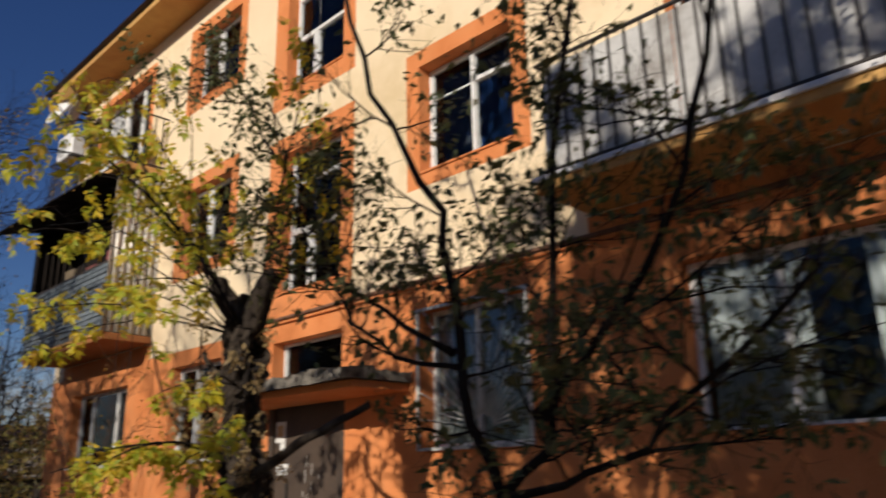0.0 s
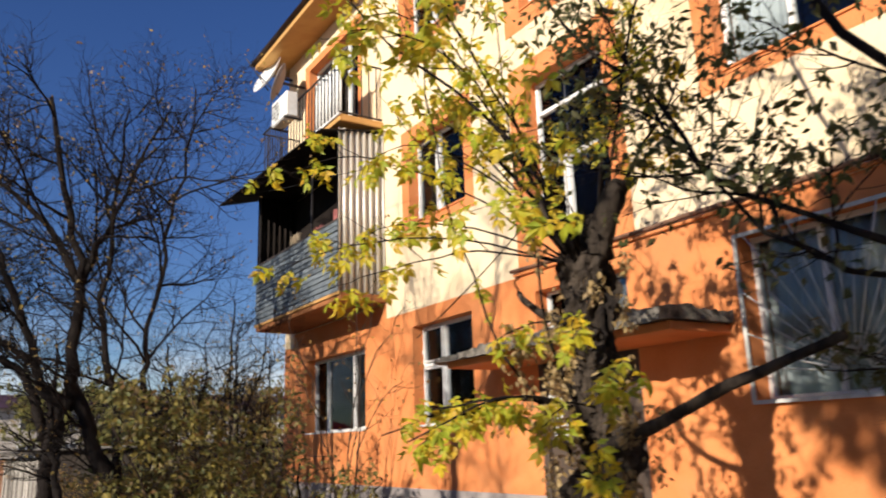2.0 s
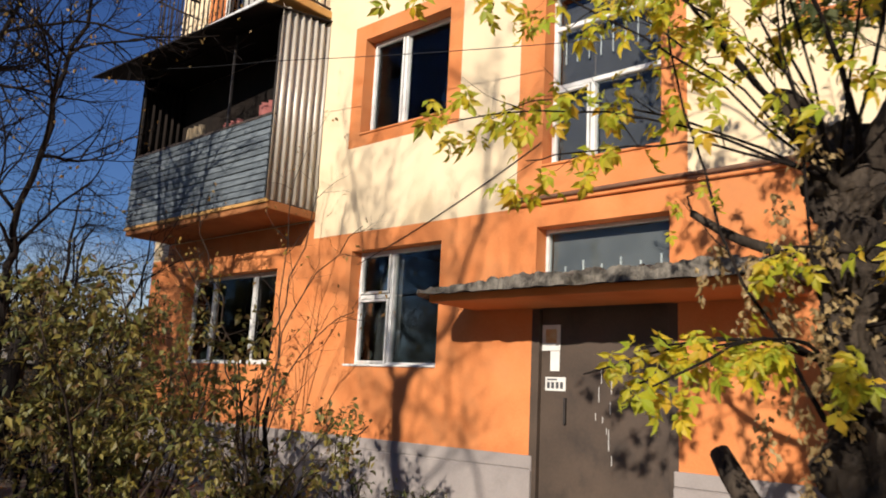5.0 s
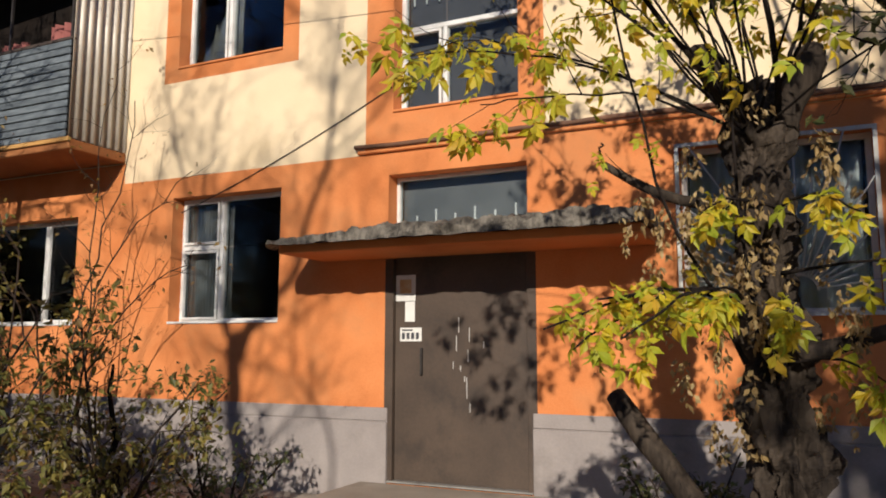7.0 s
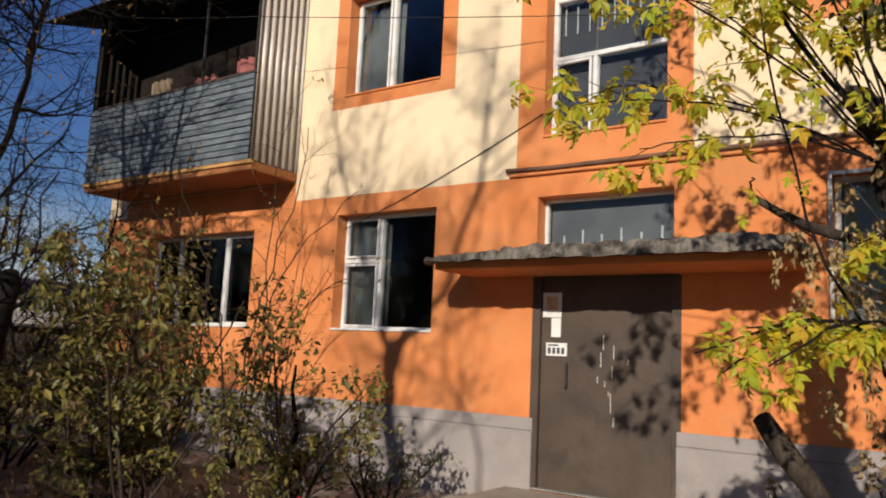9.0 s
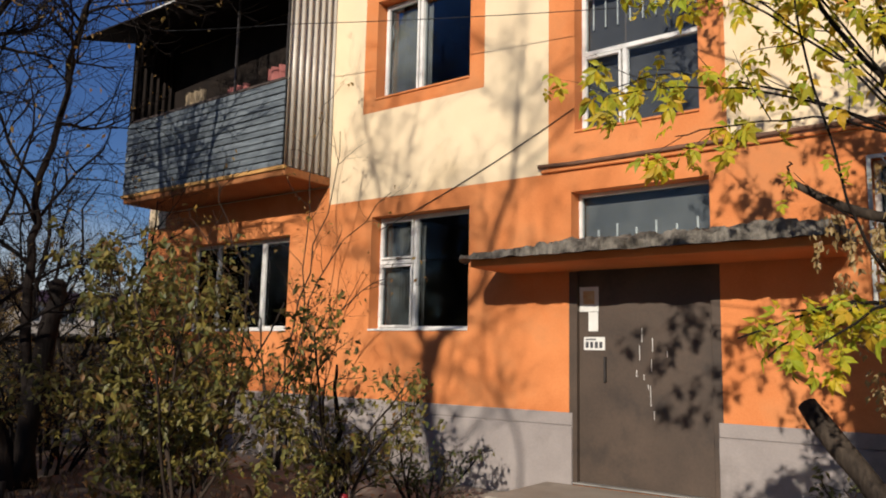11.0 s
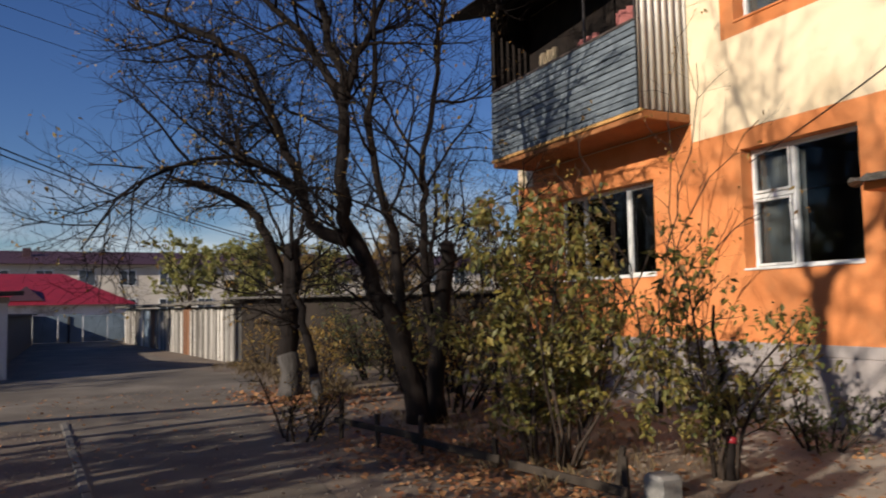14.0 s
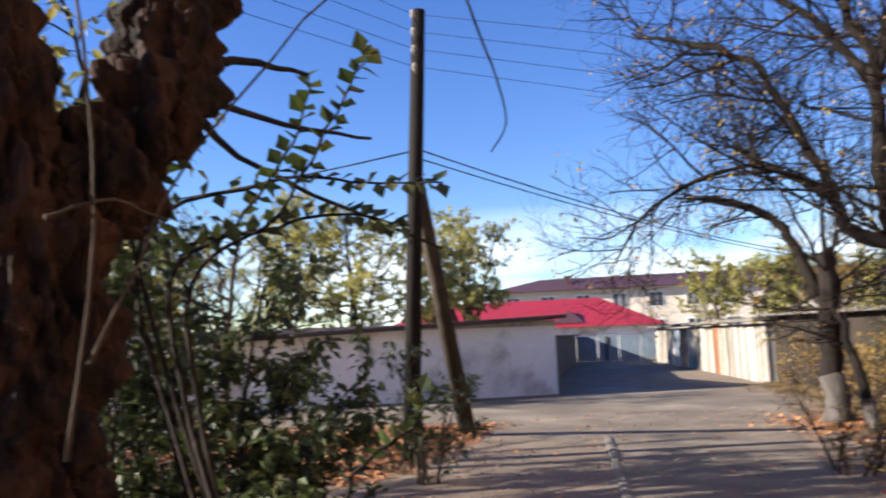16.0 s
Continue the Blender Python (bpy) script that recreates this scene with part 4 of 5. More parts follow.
# big rough tree close by the walk; its bare top shades the wall
near = tree("old_tree", (-6.78, -2.66, -0.05), "old tree with thick rough reddish bark and a low fork", 16,
            [([(0.06, -0.23, 2.62), (0.4, -0.5, 3.9), (-0.1, -0.6, 5.0), (0.3, -0.6, 6.6), (0.1, -0.4, 8.4)], 0.022, 0.007),
             ([(0.05, -0.25, 2.68), (-0.7, -0.6, 4.2), (-0.6, -0.5, 5.6), (-1.2, -0.5, 6.8), (-1.0, -0.2, 8.2)], 0.018, 0.006),
             ([(-0.45, 0.2, 2.6), (-0.8, 0.1, 3.2), (-0.96, 0.06, 4.0), (-0.97, 0.06, 4.8)], 0.10, 0.085),
             ([(-0.96, 0.06, 4.6), (-0.75, 0.0, 4.95), (-0.3, 0.0, 5.4), (0.0, 0.0, 6.4), (0.2, 0.1, 8.0)], 0.075, 0.012),
             ([(-0.96, 0.06, 4.6), (-1.25, 0.1, 5.1), (-1.6, 0.1, 5.9), (-2.2, 0.2, 7.6)], 0.055, 0.012)],
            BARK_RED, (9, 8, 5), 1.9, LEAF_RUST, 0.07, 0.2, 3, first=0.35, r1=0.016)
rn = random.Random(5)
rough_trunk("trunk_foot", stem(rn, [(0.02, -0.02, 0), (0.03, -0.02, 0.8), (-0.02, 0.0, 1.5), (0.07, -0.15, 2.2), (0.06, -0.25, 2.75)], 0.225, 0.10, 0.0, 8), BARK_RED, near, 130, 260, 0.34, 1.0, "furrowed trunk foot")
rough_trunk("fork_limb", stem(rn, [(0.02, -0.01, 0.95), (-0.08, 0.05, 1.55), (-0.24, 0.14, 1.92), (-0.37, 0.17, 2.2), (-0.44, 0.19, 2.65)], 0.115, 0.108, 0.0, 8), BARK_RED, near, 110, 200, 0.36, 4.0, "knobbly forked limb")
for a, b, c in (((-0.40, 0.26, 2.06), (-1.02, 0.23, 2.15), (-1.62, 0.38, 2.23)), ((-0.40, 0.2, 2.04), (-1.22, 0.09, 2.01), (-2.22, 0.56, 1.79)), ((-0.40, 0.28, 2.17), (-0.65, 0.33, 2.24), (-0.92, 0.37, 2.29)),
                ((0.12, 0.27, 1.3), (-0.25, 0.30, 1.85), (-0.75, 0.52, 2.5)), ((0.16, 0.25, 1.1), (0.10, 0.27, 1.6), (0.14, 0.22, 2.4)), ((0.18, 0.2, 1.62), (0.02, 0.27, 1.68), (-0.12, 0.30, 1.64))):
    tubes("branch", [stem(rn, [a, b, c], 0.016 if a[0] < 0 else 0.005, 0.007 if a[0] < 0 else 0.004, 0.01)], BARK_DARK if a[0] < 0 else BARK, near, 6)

# hanging line taken for a dangling wire, modelled as a drooping branch
tubes("branch", [stem(rn, [(-1.2, -0.3, 6.3), (-2.3, 0.3, 4.6), (-2.82, 0.70, 3.23), (-2.82, 0.80, 2.92), (-2.82, 0.86, 2.60), (-2.82, 0.76, 2.42)], 0.012, 0.004, 0.0)], BARK_DARK, near, 5)
# trees opposite the wall, whose leafy tops keep the far half of it in dappled shade
for at, sd, thick in (((-1.3, -3.7, -0.05), 17, 8), ((1.0, -3.0, -0.05), 19, 3), ((3.2, -4.4, -0.05), 33, 3)):
    tree("leafy_tree", at, "leafy tree standing opposite the wall", sd,
         [([(0, 0, 0), (0.1, 0.0, 2.4), (0.0, 0.1, 4.8), (0.2, 0.0, 7.2)], 0.20, 0.05), ([(0, 0, 1.9), (-0.7, 0.1, 4.0), (-1.0, 0.2, 6.3)], 0.10, 0.03), ([(0, 0, 1.7), (0.8, 0.1, 3.6), (1.5, 0.2, 5.4)], 0.10, 0.03)],
         BARK_DARK, (10, 8, 5), 1.5, LEAF_DARK, 0.20, 0.9, thick, first=0.25)
tree("leafy_tree", (-9.7, -6.2, -0.05), "half-bare tree beyond the drive", 20,
     [([(0, 0, 0), (0.1, 0.0, 1.8), (0.0, 0.1, 3.3), (-0.2, 0.0, 5.2)], 0.17, 0.04), ([(0, 0, 1.2), (-0.8, 0.1, 2.4), (-1.7, 0.2, 4.0)], 0.09, 0.03), ([(0, 0, 1.3), (0.8, 0.1, 2.6), (1.5, 0.2, 4.2)], 0.09, 0.03)],
     BARK_DARK, (9, 7, 5), 1.8, LEAF_FAR, 0.15, 0.85, 4, first=0.2)

# tall bare trees south of the drive, which stripe it with shade
for at, sd, h in (((-9.2, -8.6, -0.05), 51, 1.0), ((-7.6, -9.8, -0.05), 52, 0.9), ((-10.6, -9.9, -0.05), 53, 0.8)):
    tree("bare_tree", at, "tall bare tree south of the drive", sd,
         [([(0, 0, 0), (0.1, 0.1, 1.8 * h), (-0.1, 0.0, 3.6 * h), (0.1, 0.1, 6.0 * h)], 0.19, 0.04), ([(0, 0, 1.2), (-0.7, 0.1, 2.6 * h), (-1.3, 0.2, 4.8 * h)], 0.10, 0.03), ([(0, 0, 1.5), (0.8, 0.1, 2.8 * h), (1.3, 0.2, 4.6 * h)], 0.09, 0.03)],
         BARK_DARK, (8, 6, 4), 1.7, LEAF_RUST, 0.10, 0.3, 2, first=0.25)

# dark small-leafed tree in front of the wall
tree("leafy_tree", (-3.24, 3.39, -0.05), "dark leafy tree with a forked crooked trunk", 18,
     [([(0, 0, 0), (0.02, 0, 0.7), (0.0, 0.0, 1.3), (-0.28, 0.0, 2.1), (-0.42, 0.0, 3.0), (-0.95, -0.05, 4.0), (-1.35, -0.1, 5.2)], 0.048, 0.014),
      ([(0.0, 0, 1.25), (0.3, 0.05, 1.7), (0.55, -0.1, 2.6), (0.8, -0.2, 4.2)], 0.032, 0.014),
      ([(0.3, 0, 1.7), (1.0, -0.1, 2.3), (1.5, -0.2, 3.2), (1.7, -0.2, 4.6)], 0.026, 0.01),
      ([(-0.3, 0, 2.1), (-1.1, -0.1, 2.6), (-1.8, -0.1, 3.5), (-2.7, -0.2, 4.7), (-3.6, -0.2, 5.3)], 0.019, 0.006),
      ([(0.1, 0, 1.3), (1.0, -0.3, 1.5), (1.9, -0.5, 2.1)], 0.022, 0.010),
      ([(-0.2, 0, 2.0), (-0.8, -0.2, 2.2), (-1.4, -0.3, 3.0), (-1.9, -0.3, 4.2)], 0.016, 0.006)],
     BARK_DARK, (11, 8, 5), 0.95, LEAF_DARK, 0.07, 0.5, 5, first=0.2, r1=0.009)


def bush(name, at, label, seed, radius, height, stems, leaf_mat, leaf_size, per, bark=BARK, sub=6, twigs=5, droop=0.4, category="bush", low=0.12):
    rng = random.Random(seed)
    t = thing(name, label, category, at)
    main = []
    for k in range(stems):
        a = 6.283 * k / stems + rng.uniform(-0.4, 0.4)
        lean = rng.uniform(0.05, 0.75) * radius / height * 1.6
        main.append(limb(rng, (math.cos(a) * radius * 0.3, math.sin(a) * radius * 0.3, -0.03), (math.cos(a) * lean, math.sin(a) * lean, 1), height * rng.uniform(0.55, 1.08), 0.016, 0.005, 7, 0.10, 0.0))
    l2 = branch_out(rng, main, sub, height * 0.34, 0.006, 0.8, 0.0, 0.16, low, 5)
    l3 = branch_out(rng, l2, twigs, height * 0.14, 0.0028, 0.9, 0.0, 0.2, 0.15, 3)
    for path in main:
        tubes("stem", [path], bark, t, 6)
    tubes("twiggy_growth", l2 + l3, bark, t, 3)["kind"] = "stuff"
    crown("crown", rng, spots_on(rng, l3, per, 0.025, 0.2), leaf_mat, t, leaf_size, "single", droop)
    return t


bush("bush", (-10.25, 2.15, 0), "olive and yellow leafed bush in front of the wall", 21, 0.62, 2.0, 17, LEAF_BUSH, 0.074, 11)
bush("bush", (-11.9, 3.4, 0), "tall straggly bush near the corner of the wall", 24, 0.8, 2.2, 12, LEAF_BUSH, 0.065, 6)
rose = bush("bush", (-9.25, 2.95, 0), "straggly rose bush tied round a leaning trunk", 22, 0.26, 1.6, 8, LEAF_BUSH, 0.066, 7)
rose_path = stem(random.Random(3), [(0.05, 0.0, -0.03), (0.02, 0.01, 0.5), (-0.05, 0.03, 0.85), (-0.09, 0.04, 1.25)], 0.036, 0.010, 0.012)
tubes("trunk", [rose_path], BARK_DARK, rose, 9)
for u, mat_of, name_of in ((0.20, RED_ROOF, "red wrapping tape"), (0.26, WHITE, "white wrapping tape"), (0.46, WHITE, "white wrapping tape")):
    at_p, at_r, at_d = along(rose_path, u)
    tubes("tape", [[(at_p - at_d * 0.022, at_r * 1.25), (at_p + at_d * 0.022, at_r * 1.25)]], mat_of, rose, 9, name_of)
bush("bush", (-9.6, 4.4, 0), "low bare-stemmed shrub by the plinth", 23, 0.4, 0.7, 7, LEAF_DARK, 0.06, 2)
bush("bush", (-12.6, 0.75, 0), "low leafless scrub at the foot of a tree", 25, 0.6, 0.75, 9, LEAF_RUST, 0.05, 1)
bush("bush", (-8.25, -3.1, 0), "green shrub with rounded glossy leaves", 26, 0.58, 1.75, 14, LEAF_GREEN, 0.066, 15, BARK_DARK, sub=8, low=0.15)
bush("bush", (-9.3, -4.2, 0), "green shrub with rounded glossy leaves", 27, 0.6, 1.45, 6, LEAF_GREEN, 0.07, 11, BARK_DARK, sub=8, low=0.35)
bush("bush", (-12.1, -2.95, 0), "thin leafy shoots round the pole", 28, 0.3, 1.3, 5, LEAF_GREEN, 0.08, 3)
bush("bush", (-5.9, 4.75, 0), "low dark weeds against the plinth", 29, 0.35, 0.75, 6, LEAF_DARK, 0.06, 3)
bush("bush", (-13.6, 2.9, 0), "dense dark twiggy undergrowth below the bare trees", 34, 0.8, 1.5, 18, LEAF_RUST, 0.05, 1, BARK_DARK, 8, 6)
bush("bush", (-15.6, 3.4, 0), "dense dark twiggy undergrowth below the bare trees", 35, 0.9, 1.4, 18, LEAF_RUST, 0.05, 1, BARK_DARK, 8, 6)
bush("bush", (-18.0, 3.6, 0), "dense dark twiggy undergrowth below the bare trees", 36, 0.9, 1.6, 18, LEAF_DARK, 0.06, 2, BARK_DARK, 8, 6)
for x, y, sd in ((-22.3, 2.6, 61), (-21.2, 3.5, 62), (-20.0, 4.6, 63), (-18.6, 2.7, 64), (-17.4, 2.4, 65)):
    bush("bush", (x, y, 0), "dry rusty scrub in front of the outbuilding", sd, 0.55, 1.15, 10, LEAF_RUST, 0.06, 2, BARK, 6, 5)
bush("bush", (-20.6, -4.3, 0), "small dark weed clump against the shed", 30, 0.4, 0.7, 8, LEAF_DARK, 0.08, 3)


# thin bare shoots rising against the corner of the wall
tree("bare_shrub", (-12.0, 4.75, -0.02), "thin bare shoots rising against the wall with a few yellow leaves", 47,
     [([(0, 0, 0), (0.1, 0.0, 1.3), (0.45, 0.05, 2.6), (0.8, 0.1, 3.9)], 0.014, 0.004), ([(0.05, 0, 0), (0.3, -0.05, 1.4), (0.8, 0.0, 2.4), (1.5, 0.1, 3.1)], 0.012, 0.004),
      ([(0.1, 0.05, 0), (0.2, 0.05, 1.6), (0.35, 0.0, 3.0), (0.4, 0.1, 4.4)], 0.012, 0.003), ([(-0.05, 0, 0), (-0.2, -0.1, 1.2), (-0.6, -0.4, 2.3), (-1.2, -0.6, 3.1)], 0.012, 0.004),
      ([(0.0, -0.05, 0), (0.5, -0.1, 1.1), (1.1, -0.05, 1.9), (1.6, 0.0, 2.2)], 0.011, 0.004), ([(-0.1, 0, 0), (-0.1, -0.2, 1.4), (-0.3, -0.5, 2.6), (-0.5, -0.7, 3.4)], 0.012, 0.004)],
     BARK, (6, 3, 2), 0.7, LEAF_RUST, 0.06, 0.3, 2, first=0.3, r1=0.005, lift=0.05, category="shrub")


# the pollarded maple in front of the porch
def maple():
    rng = random.Random(31)
    t = thing("maple_tree", "pollarded maple with yellow-green autumn leaves and dry seed clusters", "tree", (-5.25, 3.05, 0))
    rough_trunk("trunk", stem(rng, [(0.0, 0, -0.05), (0.02, 0, 0.7), (0.03, 0.02, 1.4), (-0.02, 0.0, 2.1), (-0.06, 0, 2.62)], 0.165, 0.10, 0.008, 6), BARK_PALE, t, 72, 190, 0.34, 7.0)
    for pts, a, b in (([(-0.05, 0.1, 0.2), (-0.45, 0.4, 0.6), (-0.88, 0.62, 1.1)], 0.075, 0.06), ([(-0.1, 0, 2.05), (-0.4, 0.05, 2.10), (-0.80, 0.1, 2.33)], 0.036, 0.02), ([(-0.78, 0.1, 2.32), (-0.80, 0.1, 2.38), (-0.79, 0.1, 2.45)], 0.008, 0.005),
                      ([(0.1, -0.1, 1.33), (0.5, -0.1, 1.45), (0.95, -0.12, 1.6), (1.5, -0.1, 1.75)], 0.040, 0.02), ([(-0.05, 0, 2.45), (-0.22, -0.1, 2.7), (-0.26, -0.1, 2.8)], 0.09, 0.06), ([(0.06, 0, 2.4), (0.20, 0, 2.66), (0.22, 0.05, 2.76)], 0.08, 0.06)):
        tubes("cut_limb", [stem(rng, pts, a, b, 0.008)], BARK_PALE, t, 9)
    up, out = [], []
    for k in range(10):
        a = 6.283 * k / 10 + rng.uniform(-0.3, 0.3)
        lean = rng.uniform(0.25, 0.95)
        up.append(limb(rng, (0.10 * math.cos(a), 0.10 * math.sin(a), rng.uniform(2.35, 2.62)), (math.cos(a) * lean - 0.12, math.sin(a) * lean - 0.1, 1), rng.uniform(1.3, 2.7), rng.choice((0.005, 0.007, 0.010, 0.017)), 0.0035, 9, 0.13, 0.015))
    for k in range(2):
        x0, y0 = rng.uniform(-0.9, 0.1), rng.uniform(-1.0, -0.3)
        low_up = stem(rng, [(x0 * 0.2, y0 * 0.2, 1.3 + 0.1 * k), (x0 * 0.7, y0 * 0.7, 2.1 + 0.05 * k), (x0, y0, 3.2), (x0 * 1.1, y0 * 1.2, 4.4)], 0.010, 0.003, 0.015)
        up.append(low_up)
    tips = ((-1.25, -1.3, 2.5), (-1.0, -1.08, 2.33), (-1.5, -0.8, 2.72), (-1.05, -0.75, 3.4), (-1.0, -1.0, 4.3), (-0.6, -1.1, 3.0), (0.5, -1.75, 3.1), (0.8, -1.2, 2.4), (-1.3, -0.4, 3.3), (-0.2, -1.4, 3.6), (-1.3, -1.3, 3.1))
    for x, y, z in tips:
        out.append(stem(rng, [(-0.05, -0.06, 2.35), (x * 0.45, y * 0.4, 2.35 + (z - 2.35) * 0.55 + 0.15), (x * 0.8, y * 0.75, z + 0.10), (x, y, z)], 0.0075, 0.0025, 0.012))
    low = []
    for x, y, z in ((-0.82, -0.95, 1.44), (-0.62, -0.8, 1.56), (-0.5, -0.95, 1.40), (-0.75, -0.75, 1.36), (-0.3, -0.85, 1.56)):
        low.append(stem(rng, [(-0.12, -0.08, 1.55), (x * 0.5, y * 0.5, 1.62), (x, y, z)], 0.012, 0.004, 0.01))
    front = []
    for x, y, z in ((0.7, -0.55, 1.6), (0.35, -0.5, 1.9), (0.1, -0.5, 1.45), (-0.25, -0.55, 1.9), (0.45, -0.5, 1.2)):
        front.append(stem(rng, [(0.05, -0.1, z + 0.1), (x * 0.6, y * 0.6, z + 0.12), (x, y, z)], 0.008, 0.003, 0.01))
    side = branch_out(rng, up + out, 4, 0.45, 0.004, 0.8, 0.0, 0.12, 0.3, 5)
    for path in up + out + low + front:
        tubes("branch", [path], BARK_DARK, t, 6)
    tubes("twiggy_growth", side, BARK_DARK, t, 4)["kind"] = "stuff"

    def bunches(paths, per, leaves, first, gap=0.045):
        got = []
        for path in paths:
            for k in range(per):
                p = along(path, first + (0.995 - first) * (k + rng.random()) / per)[0]
                got += [p + Vector((rng.gauss(0, gap), rng.gauss(0, gap), rng.gauss(-0.03, gap))) for q in range(leaves)]
        return got
    spots = bunches(low, 4, 4, 0.45, 0.05) + bunches(front, 4, 4, 0.4) + bunches(out, 3, 3, 0.6)
    rest = bunches(out, 2, 2, 0.35) + bunches(up, 4, 4, 0.35) + bunches(side, 1, 4, 0.5)
    sv, st = leaf_shape("compound")
    me = bpy.data.meshes.new("leaf")
    me.from_pydata([tuple(v) for v in sv], [], st)
    me.materials.append(LEAF_MAPLE)
    for p in spots[:295]:
        ob = new("leaf", me)
        ob.parent = t
        ob.matrix_basis = leaf_pose(rng, p, 0.126, 1.15)
    crown("crown", rng, rest, LEAF_MAPLE, t, 0.118, "compound", 1.1)
    dry = []
    for k in range(75):
        r = 0.16 + 0.26 * rng.random()
        ang = rng.uniform(2.4, 6.6)
        cx, cy, cz = r * math.cos(ang), r * math.sin(ang), rng.uniform(0.95, 2.5)
        if rng.random() < 0.3:
            cx, cz = cx - 0.3, rng.uniform(1.5, 2.1)
        n = rng.randint(14, 40)
        dry += [Vector((cx + rng.gauss(0, 0.022), cy + rng.gauss(0, 0.022), cz - 0.16 * rng.random())) for q in range(n)]
    crown("dry_seed_growth", rng, dry, LEAF_DRY, t, 0.042, "single", 1.35, "dry papery hanging seeds")
    return t


maple()


# sprays of large green leaves on the old tree's young shoots
def spray(name, at, label, seed, shoots, size):
    rng = random.Random(seed)
    t = thing(name, label, "shrub", at)
    sv, st = leaf_shape("single")
    me = bpy.data.meshes.new("leaf")
    wide = [Vector((v.x * 1.5, v.y, v.z)) for v in sv]
    me.from_pydata([tuple(v) for v in wide], [], st)
    me.materials.append(LEAF_GREEN)
    for pts in shoots:
        path = stem(rng, pts, 0.012, 0.003, 0.006, 6)
        tubes("shoot", [path], BARK_DARK, t, 5)
        n = len(path) * 2
        for k in range(n // 3, n):
            p, r, d = along(path, k / n)
            side = d.cross(Vector((0.3, 0.9, 0.2))).normalized() * (1 if k % 2 else -1)
            w = (d * 0.5 + side + Vector((0, 0, -0.1))).normalized()
            m = w.to_track_quat("Y", "Z").to_matrix().to_4x4()
            ob = new("leaf", me)
            ob.parent = t
            ob.matrix_basis = Matrix.Translation(p) @ m @ Matrix.Rotation(rng.uniform(-0.8, 0.8), 4, "Y") @ Matrix.Scale(size * rng.uniform(0.7, 1.15), 4)
    return t


spray("sapling", (-7.75, -2.45, 0), "young shoots with pairs of large green leaves", 41,
      [[(0, 0, -0.02), (0.05, -0.39, 1.4), (0.05, -0.12, 1.71), (0.05, 0.1, 2.0), (0.05, 0.18, 2.25)], [(0, 0, -0.02), (0.05, -0.32, 1.39), (0.05, 0.04, 1.74), (0.05, 0.26, 2.09), (0.05, 0.4, 2.32)],
       [(0, 0, -0.02), (0.05, -0.53, 1.57), (0.0, -0.03, 1.87), (0.0, 0.35, 1.84), (0.0, 0.63, 1.82)], [(0, 0, -0.02), (0.05, -0.39, 1.48), (0.0, 0.01, 1.7), (-0.05, 0.27, 1.74), (-0.1, 0.47, 1.69)],
       [(0, 0, -0.02), (0.05, -0.55, 1.7), (0.05, -0.44, 1.92), (0.05, -0.3, 2.04)], [(0, 0, -0.02), (0.0, 0.25, 0.76), (0.0, 0.49, 0.98), (0.0, 0.53, 1.11)]], 0.078)


# ---- pole, cables, kerb ----
pole = thing("utility_pole", "dark wooden utility pole with a raking strut", "pole", (-13.21, -3.4, 0))
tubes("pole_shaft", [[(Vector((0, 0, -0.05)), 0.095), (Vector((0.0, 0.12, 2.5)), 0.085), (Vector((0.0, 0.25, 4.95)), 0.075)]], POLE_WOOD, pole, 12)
tubes("strut", [[(Vector((-2.3, 0.2, -0.05)), 0.12), (Vector((-0.09, 0.14, 3.05)), 0.08)]], STRUT_WOOD, pole, 10, "grey weathered raking strut")
for z in (4.8, 4.6, 4.4, 4.2):
    tubes("insulator", [[(Vector((0.06, 0.22, z)), 0.012), (Vector((0.16, 0.22, z)), 0.012), (Vector((0.16, 0.22, z + 0.03)), 0.03), (Vector((0.16, 0.22, z + 0.09)), 0.022)]], CONCRETE, pole, 8)


def cable(label, a, b, sag, r=0.006, n=14):
    a, b = Vector(a), Vector(b)
    path = []
    for i in range(n + 1):
        u = i / n
        p = a.lerp(b, u)
        p.z -= sag * 4 * u * (1 - u)
        path.append((p, r))
    return tagged(tubes("cable", [path], CABLE, None, 5), label, "cable", "overhead cables")


for k, z in enumerate((4.85, 4.65, 4.45, 4.25)):
    cable("thin overhead wire running from the pole", (-13.05, -3.18, z), (-30 - 2 * k, 26, 6.6 - 0.2 * k), 0.5, 0.0035)
    cable("thin overhead wire running from the pole", (-13.05, -3.18, z), (8, -16 - k, 6.5), 0.3, 0.0035)
cable("slack twisted cable running from the pole", (-13.15, -3.2, 3.35), (-26.0, 5.6, 2.9), 0.35, 0.009)
cable("slack twisted cable running from the pole", (-13.15, -3.2, 3.25), (-25.0, 5.9, 2.55), 0.3, 0.0075)
cable("slack cable running from the pole", (-13.2, -3.25, 3.35), (-13.5, -14.0, 3.1), 0.3, 0.010)
cable("dark cable strung across the front of the house", (-7.09, 5.36, 4.56), (-12.0, 4.55, 5.28), 0.03, 0.0045)
cable("dark cable strung across the front of the house", (-12.0, 4.55, 5.28), (-15.6, 4.45, 6.05), 0.03, 0.0045)
cable("dark cable running down the wall", (-8.57, F - 0.009, 3.84), (-11.15, F - 0.009, 2.80), 0.05, 0.0055)

